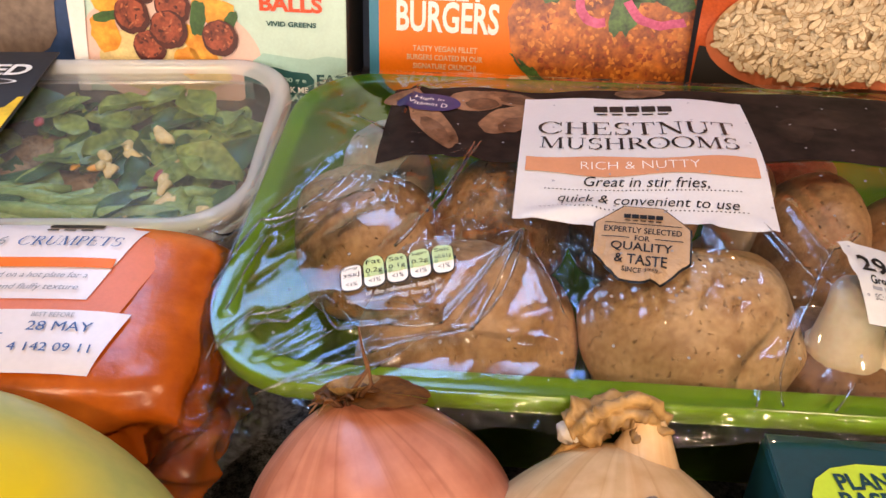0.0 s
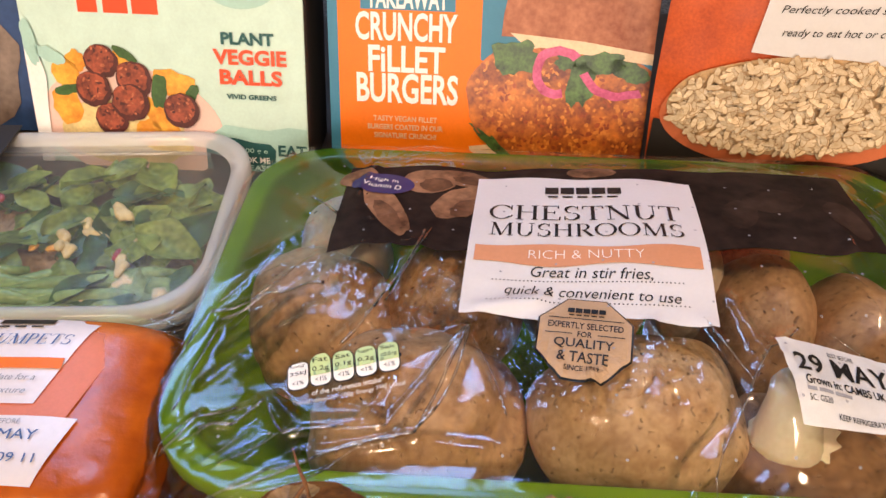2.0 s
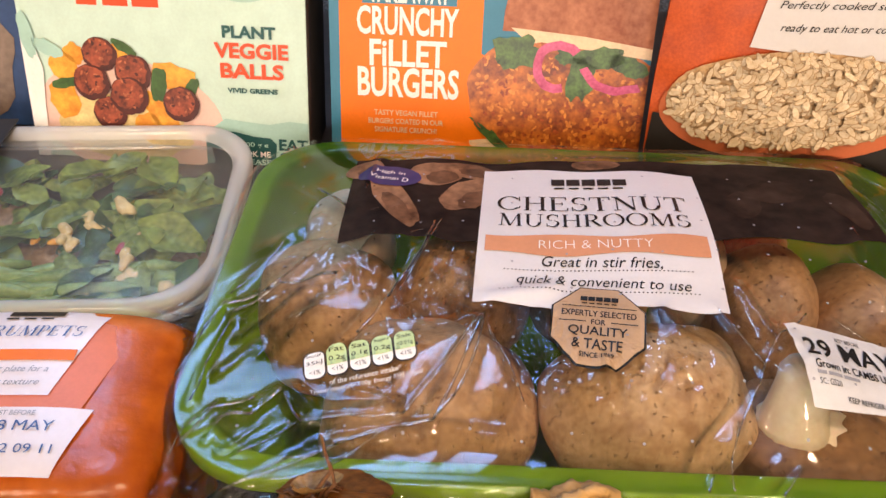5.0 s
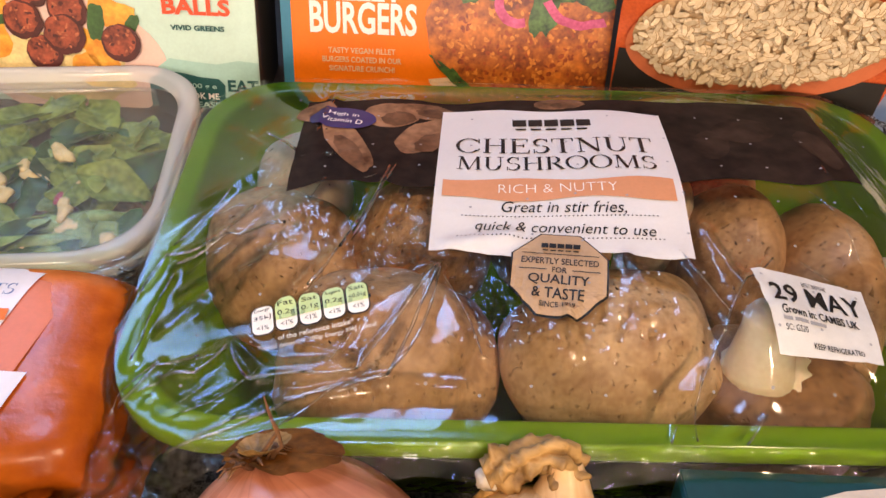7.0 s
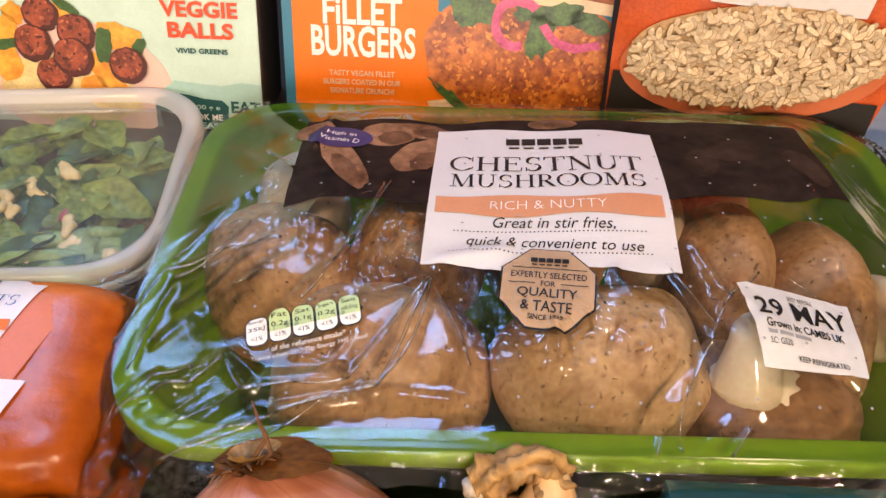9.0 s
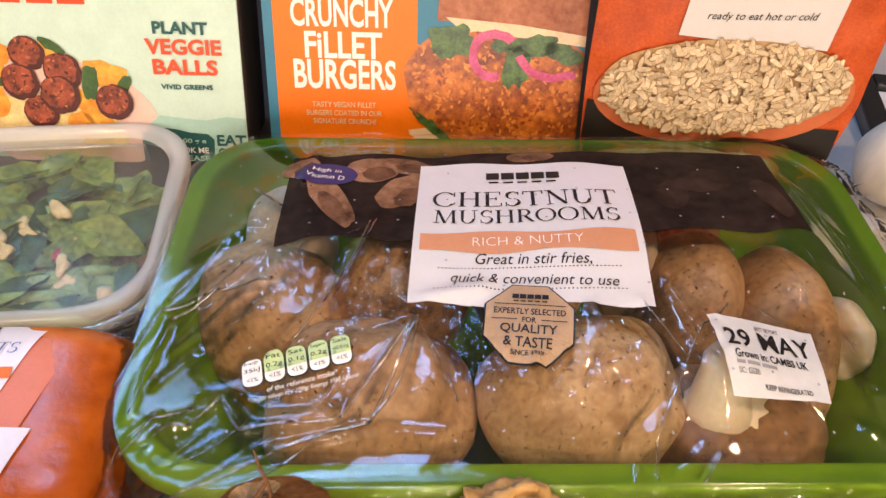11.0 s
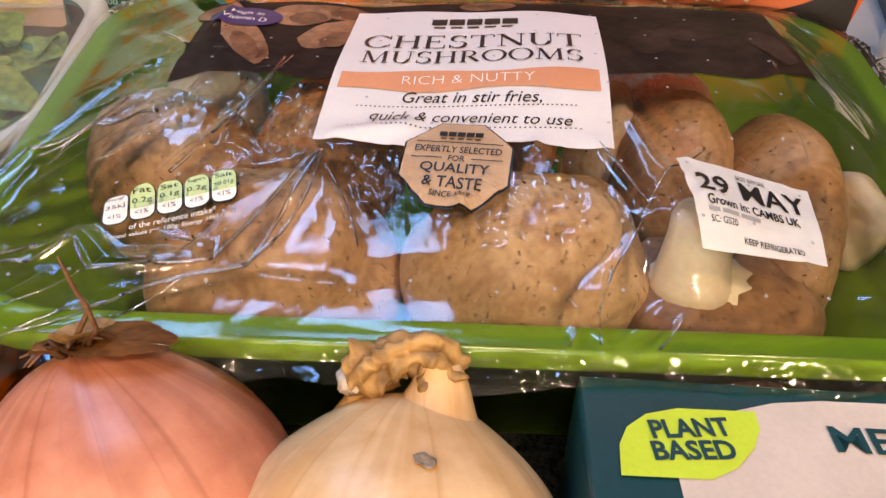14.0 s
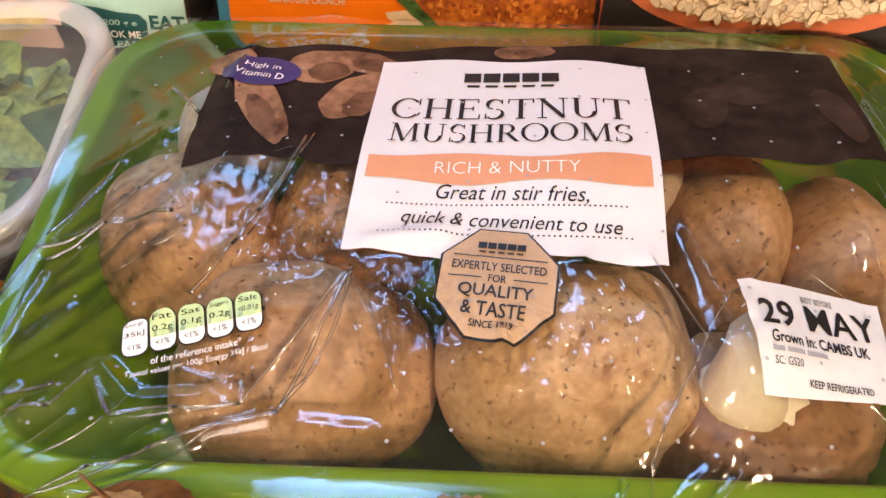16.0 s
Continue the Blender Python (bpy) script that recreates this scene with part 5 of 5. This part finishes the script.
sleeve = part("card_sleeve", box(-0.0975, -0.0075, -0.0580, 0.0580, 0.0592, 0.0600, 0.0002, 1), M_SLEEVE, tub, "black and yellow card sleeve", smooth=False)
yb = bmesh.new()
rnd = random.Random(8)
top = [(-0.0080 - 0.0022 * k, 0.022 - 0.0036 * k + rnd.uniform(-0.0022, 0.0022)) for k in range(14)]
yb.faces.new([yb.verts.new((x, y, 0.0604)) for x, y in [(-0.0080, -0.057)] + top + [(-0.050, -0.057)]])
part("yellow_print", yb, M_YELLOW, sleeve, smooth=False)
bm = letters("ED", 0.0170, 0.0088, 0.18, 0.03)
bm.transform(pose(-0.0220, 0.0420, 0.0604))
part("lettering", bm, M_WHITEINK, sleeve, smooth=False)
em = bmesh.new()
for dx, s in ((0, 1.0),):
    add(em, loft([[(-0.028 + r * 0.0125 * math.cos(a * math.tau / 24), 0.0325 + r * 0.0022 * math.sin(a * math.tau / 24), 0.0604) for a in range(24)] for r in (0.85, 1.0)]))
part("badge_outline", em, M_WHITEINK, sleeve)

salad = thing("salad", pose(-0.157, 0.2485, 0), "mixed green salad leaves with beans and pale grains", "salad")
part("grain_mix", blob(0.082, 0.045, 0.019, 0.006, 60, 3, None, 56, 30, 0.002), M_TUNA, salad, "brown dressed grain mix")
bpy.context.view_layer.update()
for o in salad.children:
    o.location.z = 0.022
rnd = random.Random(11)


def leaf(length, width, curl, seed):
    bm = bmesh.new()
    n, m = 8, 4
    g = {}
    for i in range(n + 1):
        t = i / n
        w = width * math.sin(math.pi * min(1, t * 0.96 + 0.02)) ** 0.7
        for j in range(-m, m + 1):
            s = j / m
            x, y = length * (t - 0.5), w * s * (1 + 0.15 * math.sin(9 * t + seed))
            z = curl * (abs(s) ** 1.5) * width - curl * 0.6 * length * (t - 0.5) ** 2 + 0.0012 * noise.noise(Vector((x * 150, y * 150, seed)))
            g[i, j] = bm.verts.new((x, y, z))
    for i in range(n):
        for j in range(-m, m):
            bm.faces.new((g[i, j], g[i + 1, j], g[i + 1, j + 1], g[i, j + 1]))
    return bm


for k in range(96):
    x, y = rnd.uniform(-0.030, 0.078), rnd.uniform(-0.040, 0.038)
    lf = leaf(rnd.uniform(0.014, 0.030), rnd.uniform(0.004, 0.010), rnd.uniform(-0.5, 0.6), k)
    lf.transform(pose(x, y, rnd.uniform(0.041, 0.0495), rnd.uniform(-25, 25), rnd.uniform(-22, 22), rnd.uniform(0, 360)))
    part("leaf", lf, M_LEAFDARK if rnd.random() < 0.45 else M_LEAF, salad)
for k in range(26):
    x, y, a = rnd.uniform(-0.02, 0.06), rnd.uniform(-0.046, -0.024), rnd.uniform(-12, 22)
    c, s = math.cos(radians(a)), math.sin(radians(a))
    ln = rnd.uniform(0.016, 0.026)
    z = rnd.uniform(0.043, 0.048)
    bn = tube([(x - c * ln, y - s * ln, z - 0.001), (x - c * ln * 0.4, y - s * ln * 0.4 + 0.001, z), (x + c * ln * 0.4, y + s * ln * 0.4 + 0.001, z), (x + c * ln, y + s * ln, z - 0.001)], [0.0012, 0.0029, 0.0029, 0.0012], 10)
    part("green_bean", bn, M_BEAN, salad)
for k in range(12):
    x, y = rnd.uniform(0.02, 0.074), rnd.uniform(-0.038, 0.016)
    sd = blob(rnd.uniform(0.003, 0.0065), rnd.uniform(0.0018, 0.0035), 0.0014, 0.0022, 300, k, None, 12, 8)
    sd.transform(pose(x, y, rnd.uniform(0.0465, 0.0505), 0, rnd.uniform(-20, 20), rnd.uniform(0, 180)))
    part("pale_grain", sd, M_SEED, salad)

for k in range(6):
    bit = blob(rnd.uniform(0.002, 0.004), 0.002, 0.0012, 0.0006, 300, k, None, 12, 8)
    bit.transform(pose(rnd.uniform(-0.02, 0.07), rnd.uniform(-0.03, 0.042), rnd.uniform(0.0465, 0.0500), rnd.uniform(-20, 20), rnd.uniform(-20, 20), rnd.uniform(0, 180)))
    part("salad_piece", bit, M_REDBIT if k % 2 else M_ORANGEVEG, salad)

# ---- crumpet packet ----
cp = thing("crumpet_packet", pose(-0.150, 0.1505, 0), "orange and white plastic packet of six crumpets", "food packet")


wr = bmesh.new()
bmesh.ops.create_cube(wr, size=2)
bmesh.ops.subdivide_edges(wr, edges=wr.edges[:], cuts=72, use_grid_fill=True)
for v in wr.verts:
    size = sum(abs(c) ** 7 for c in v.co) ** (1 / 7)
    x, y, z = v.co / size
    out = Vector((x ** 5, y ** 5, z ** 5)).normalized()
    q = Vector((x * 0.080, y * 0.0355, z * 0.0345 + 0.0355))
    fold = step(-z, -0.86, -0.4)
    end = step(x, 0.55, 1.0)
    q.x += end * 0.004 * noise.noise(Vector((0, q.y * 45, q.z * 40))) * fold
    q += out * fold * (0.0036 * noise.noise(Vector((q.x * 26, q.y * 30, q.z * 22))) + 0.0042 * abs(noise.noise(Vector((q.x * 70, q.y * 60, q.z * 25)))))
    sidey = fold * step(-y, 0.5, 1.0) + fold * end
    near = noise.voronoi(Vector((q.x * 46 + q.z * 30, q.y * 56, q.z * 66 - q.x * 30)))[0]
    fine = noise.voronoi(Vector((q.x * 120, q.y * 110, q.z * 70 + q.x * 40)))[0]
    q.x += 0.007 * end * step(z, -0.3, 0.9)
    q += out * sidey * (0.0115 * (near[0] - 0.42) + 0.0030 * (fine[0] - 0.4))
    q.z = max(q.z, 0.0006)
    v.co = q
part("wrapper", wr, M_WRAP, cp, "shiny orange plastic wrapper with creases")

def top_sheet(x0, x1, y0, y1, lift, slant=0.0, nx=20, ny=10):
    bm = bmesh.new()
    g = {}
    for i in range(nx + 1):
        for j in range(ny + 1):
            y = y0 + (y1 - y0) * j / ny
            x = x0 + (x1 - x0 + slant * (1 - j / ny)) * i / nx
            g[i, j] = bm.verts.new((x, y, pack_top(x, y) + lift))
    for i in range(nx):
        for j in range(ny):
            bm.faces.new((g[i, j], g[i + 1, j], g[i + 1, j + 1], g[i, j + 1]))
    return bm


def pack_top(x, y):
    a, b = min(1, abs(x / 0.080)) ** (1 / 0.32), min(1, abs(y / 0.0355)) ** (1 / 0.36)
    return 0.0355 + 0.0345 * (max(0.0, 1 - min(1, a * a + b * b)) ** 0.5) ** 0.34 + 0.0011


part("salmon_print", top_sheet(-0.070, 0.0735, -0.0085, 0.0315, 0.0004, -0.010), M_SALMON, cp)
p1 = part("white_panel", top_sheet(-0.070, 0.0628, -0.0035, 0.0312, 0.0008, -0.0085), M_WRAPWHITE, cp)
p2 = part("date_panel", top_sheet(-0.070, 0.0672, -0.0275, -0.0075, 0.0009, -0.0055), M_WRAPWHITE, cp)
part("orange_band", top_sheet(0.019, 0.0575, 0.0085, 0.0125, 0.0012), M_ORANGE, p1)
for body, x, y, w, h, m, par, sh in (("6", 0.0225, 0.0195, 0.0026, 0.0042, M_GREYINK, p1, 0.2), ("Baked on a hot plate for a", 0.0370, 0.0048, 0.0300, 0.0028, M_GREYINK, p1, 0.25), ("light and fluffy texture", 0.0370, 0.0002, 0.0280, 0.0028, M_GREYINK, p1, 0.25),
                                 ("BEST BEFORE", 0.0480, -0.0098, 0.0110, 0.0016, M_GREYINK, p2, 0), ("28 MAY", 0.0510, -0.0137, 0.0165, 0.0032, M_BLUEINK, p2, 0), ("4 142 09 11", 0.0505, -0.0205, 0.0205, 0.0026, M_BLUEINK, p2, 0)):
    bm = letters(body, w, h, sh)
    for v in bm.verts:
        v.co = Vector((x + v.co.x, y + v.co.y, pack_top(x + v.co.x, y + v.co.y) + 0.0015))
    part("lettering", bm, m, par, smooth=False)
bm = serif_word("CRUMPETS", 0.0300, 0.0042, 0.2)
for v in bm.verts:
    x, y = 0.0425 + v.co.x, 0.0195 + v.co.y
    v.co = Vector((x, y, pack_top(x, y) + 0.0015 + v.co.z))
part("lettering", bm, M_BLUEINK, p1, smooth=False)
bm = letters("LM4", 0.0060, 0.0022)
bm.transform(pose(0.0365, -0.0190, 0, 0, 0, 90))
for v in bm.verts:
    v.co.z = pack_top(v.co.x, v.co.y) + 0.0015
part("lettering", bm, M_BLUEINK, p2, smooth=False)
lb = bmesh.new()
for x0, x1, y0, y1 in ((0.033, 0.0490, 0.0268, 0.0296), (0.033, 0.0365, 0.0250, 0.0258), (0.038, 0.0415, 0.0250, 0.0258), (0.043, 0.0465, 0.0250, 0.0258)):
    add(lb, top_sheet(x0, x1, y0, y1, 0.0012, 0, 4, 2))
part("brand_mark", lb, M_BLACK, p1)
hx = bmesh.new()
hx.faces.new([hx.verts.new((0.0135 + 0.0075 * math.cos(a * math.tau / 8), 0.0200 + 0.0060 * math.sin(a * math.tau / 8), 0.0725)) for a in range(8)])
part("kraft_badge", hx, M_KRAFT, p1, smooth=False)

# ---- fruit, onions and the front carton ----
fruit = thing("melon", pose(-0.106, 0.0655, 0.0515, 0, 0, -33), "smooth pale green and yellow melon", "melon")
part("rind", blob(0.068, 0.052, 0.0515, 0.0012, 18, 6, None, 72, 48), M_FRUIT, fruit)


def onion(name, m, r, tall, skin, label, seed):
    o = thing(name, m, label, "onion", "onions")
    bm = bmesh.new()
    bmesh.ops.create_uvsphere(bm, u_segments=72, v_segments=48, radius=1)
    for v in bm.verts:
        p = v.co.copy()
        a = math.atan2(p.y, p.x)
        rib = 1 + 0.006 * math.sin(a * 17 + seed) + 0.02 * noise.noise(p * 1.4 + Vector((seed, 0, 0)))
        up = step(p.z, 0.72, 1.0)
        z = p.z * tall + up * r * 0.06
        v.co = Vector((p.x * r * rib * (1 - 0.12 * up), p.y * r * rib * (1 - 0.12 * up), z))
    part("bulb", bm, skin, o)
    return o


def husk_shell(o, r, tall, reach, skin, seed, lift=1.035, a0=0.0, a1=math.tau):
    """A torn sheet of dry outer skin over the top of a bulb."""
    bm = bmesh.new()
    n, m = 60, 10
    g = {}
    for i in range(n + 1):
        a = a0 + (a1 - a0) * i / n
        edge = reach * (0.50 + 0.75 * max(0, math.cos(a)) ** 2 + 0.35 * max(0, math.sin(a)) + 0.22 * noise.noise(Vector((math.cos(a) * 1.8, math.sin(a) * 1.8, seed))) + 0.10 * noise.noise(Vector((a * 9, seed, 0))))
        for j in range(m + 1):
            e = edge * j / m
            k = lift + 0.08 * (j / m) ** 2 + 0.015 * noise.noise(Vector((math.cos(a) * 4, math.sin(a) * 4, seed + e * 5)))
            up = step(math.cos(e), 0.72, 1.0) * r * 0.06
            g[i, j] = bm.verts.new((r * k * math.sin(e) * math.cos(a), r * k * math.sin(e) * math.sin(a), tall * k * math.cos(e) + up))
    for i in range(n):
        for j in range(m):
            bm.faces.new((g[i, j], g[i + 1, j], g[i + 1, j + 1], g[i, j + 1]))
    bmesh.ops.remove_doubles(bm, verts=bm.verts[:], dist=1e-6)
    part("husk", bm, skin, o, "torn dry brown outer skin")


def twist(points, radii, seed, n=18):
    """A folded, twisted dry stalk."""
    sub, rr = [], []
    for (p, q), (a, b) in zip(zip(points, points[1:]), zip(radii, radii[1:])):
        for k in range(6):
            sub.append(Vector(p).lerp(Vector(q), k / 6))
            rr.append(a + (b - a) * k / 6)
    sub.append(Vector(points[-1]))
    rr.append(radii[-1])
    bm = tube(sub, rr, n)
    for v in bm.verts:
        j, i = v.index % n, v.index // n
        near = min(sub, key=lambda c: (c - v.co).length)
        out = v.co - near
        fold = 0.85 * abs(math.sin(j * math.tau / n * 2.5 + i * 0.16 + seed)) - 0.45 + 0.35 * noise.noise(v.co * 260 + Vector((seed, 0, 0))) + 0.45 * noise.noise(v.co * 620 + Vector((seed, 3, 0)))
        v.co = near + out * (1 + fold)
    return bm


def inside(m, points):
    """World places in a thing's own frame."""
    back = m.inverted()
    return [back @ Vector(q) for q in points]


RED = pose(-0.0142, 0.0930, 0.0385, -31, -15, 0)
red = onion("onion", RED, 0.0345, 0.0375, M_ONION, "pinkish brown onion with dry roots on top", 1)
husk_shell(red, 0.0345, 0.0375, 0.40, M_HUSK, 4, 1.03)
husk_shell(red, 0.0345, 0.0375, 0.17, M_HUSKPALE, 9, 1.05)
rnd = random.Random(2)
for k in range(12):
    a = rnd.uniform(0, math.tau)
    part("root_stub", tube([(0.002 * math.cos(a), 0.002 * math.sin(a), 0.039), (0.005 * math.cos(a), 0.005 * math.sin(a), 0.0425), (0.009 * math.cos(a), 0.009 * math.sin(a), 0.0410 + rnd.uniform(-0.002, 0.003))], [0.0006, 0.0005, 0.0002], 6), M_ROOT, red)
for line in (((-0.0245, 0.113, 0.0717), (-0.0208, 0.113, 0.0764), (-0.0171, 0.114, 0.0826), (-0.0179, 0.114, 0.0903), (-0.0182, 0.114, 0.0968)), ((-0.0198, 0.113, 0.0717), (-0.0185, 0.113, 0.0755), (-0.0165, 0.113, 0.0785), (-0.0170, 0.114, 0.0845), (-0.0178, 0.114, 0.0890))):
    part("dry_root", tube(inside(RED, line), [0.0007, 0.0006, 0.0005, 0.0004, 0.0002], 6), M_ROOT, red, "long thin dry root")
GOLD = pose(0.0385, 0.0800, 0.0360, -52, 12, 0)
gold = onion("onion", GOLD, 0.0370, 0.0360, M_ONIONGOLD, "golden onion with a twisted dry neck", 2)
part("shoulder", tube(inside(GOLD, ((0.0440, 0.0950, 0.0490), (0.0455, 0.0985, 0.0525), (0.0470, 0.1025, 0.0565), (0.0482, 0.1065, 0.0602), (0.0488, 0.1095, 0.0635), (0.0486, 0.1120, 0.0662))), [0.0205, 0.0150, 0.0108, 0.0078, 0.0058, 0.0044], 36, False), M_ONIONGOLD, gold)
part("neck", twist(inside(GOLD, ((0.0488, 0.1105, 0.0640), (0.0480, 0.1125, 0.0672), (0.0450, 0.1132, 0.0688), (0.0410, 0.1130, 0.0684), (0.0370, 0.1125, 0.0664), (0.0330, 0.1120, 0.0650), (0.0298, 0.1112, 0.0640))), [0.0046, 0.0042, 0.0036, 0.0034, 0.0042, 0.0046, 0.0026], 3, 40), M_HUSKPALE, gold, "twisted papery straw-coloured neck")
part("neck_strand", twist(inside(GOLD, ((0.0385, 0.1115, 0.0640), (0.0340, 0.1110, 0.0600), (0.0300, 0.1100, 0.0570), (0.0262, 0.1090, 0.0545))), [0.0026, 0.0020, 0.0013, 0.0002], 5, 10), M_HUSKPALE, gold, "split dry strand of the neck")
part("neck_tip", twist(inside(GOLD, ((0.0318, 0.1112, 0.0630), (0.0296, 0.1108, 0.0614), (0.0282, 0.1105, 0.0600))), [0.0024, 0.0021, 0.0006], 8, 12), M_CREAMSKIN, gold, "pale torn end of the neck")
part("skin_mark", blob(0.0022, 0.0013, 0.0003, 0.0012, 700, 4, None, 24, 10), M_MOULD, gold, "grey mould mark on the skin")
gold.children[-1].matrix_local = GOLD.inverted() @ Matrix.Translation((0.0445, 0.0868, 0.0720)) @ Vector((0.12, 0.18, 0.97)).to_track_quat("Z", "Y").to_matrix().to_4x4()

fb = thing("plant_based_carton", pose(0.0776, 0.1118, 0.0612, -100, 0, -6), "petrol blue carton with cream panel standing against the punnet", "food carton")
part("carton_body", box(0, 0.150, 0.0004, 0.0605, -0.0620, 0, 0.0015), M_TEALBOX, fb, smooth=False)
part("front_panel", box(0.0004, 0.1496, -0.0004, 0.0004, -0.0616, -0.0004, 0.0002, 1), M_TEALBOX, fb, smooth=False)
part("cream_panel", flat([(0.0160, -0.061), (0.0160, -0.0230), (0.0210, -0.0150), (0.0300, -0.0085), (0.0390, -0.0055), (0.0490, -0.0041), (0.075, -0.0036), (0.105, -0.0050), (0.149, -0.0100), (0.149, -0.061)], 0.0007), M_CREAMCARD, fb)
badge = part("lime_badge", flat([(0.0055, -0.0265), (0.0062, -0.0190), (0.0082, -0.0145), (0.0125, -0.0108), (0.0190, -0.0088), (0.0345, -0.0085), (0.0342, -0.0130), (0.0318, -0.0180), (0.0275, -0.0230), (0.0220, -0.0262)], 0.0010), M_LIMEBADGE, fb, "lime green badge")
write_on_face("lettering", "PLANT", 0.0204, -0.0141, 0.0158, 0.0048, M_TEALBOX, badge, 0.0013, rot=7, heavy=0.03)
write_on_face("lettering", "BASED", 0.0200, -0.0197, 0.0158, 0.0048, M_TEALBOX, badge, 0.0013, rot=5, heavy=0.03)
write_on_face("lettering", "MEAT", 0.0595, -0.0146, 0.0240, 0.0066, M_TEALBOX, fb, 0.0011, heavy=0.02)

# ---- beside the rice pouch ----
tagged(part("grey_board", box(0.214, 0.420, 0.255, 0.50, 0, 0.020, 0.003), M_BOARD, smooth=False), "pale grey plastic chopping board", "board")
frame_edge = thing("black_frame", pose(0.2815, 0.3700, 0.0202), "black plastic frame lying on a pale grey board", "frame")
part("long_edge", box(-0.005, 0.007, -0.110, 0.002, 0, 0.010, 0.0015), M_METAL, frame_edge, smooth=False)
part("short_edge", box(0.0072, 0.110, -0.010, 0.002, 0, 0.010, 0.0015), M_METAL, frame_edge, smooth=False)
part("white_insert", box(0.0075, 0.110, -0.110, -0.0105, 0, 0.006, 0.001), M_LABEL, frame_edge, "plain white sheet inside the frame", smooth=False)
frame_edge.matrix_world = pose(0.2815, 0.3700, 0.0202, 0, 0, -16)
# cream rounded thing of unknown kind, given the shape of a garlic bulb
gl = thing("garlic_bulb", pose(0.2560, 0.2760, 0.040), "cream rounded thing on a grey board, shaped as a garlic bulb", "garlic")
part("bulb", blob(0.025, 0.025, 0.0205, 0.003, 50, 2, None, 40, 26), M_CREAMSKIN, gl)
part("neck", tube([(0, 0, 0.017), (0.001, 0, 0.027), (0.003, 0, 0.034)], [0.008, 0.0045, 0.003], 12), M_CREAMSKIN, gl)
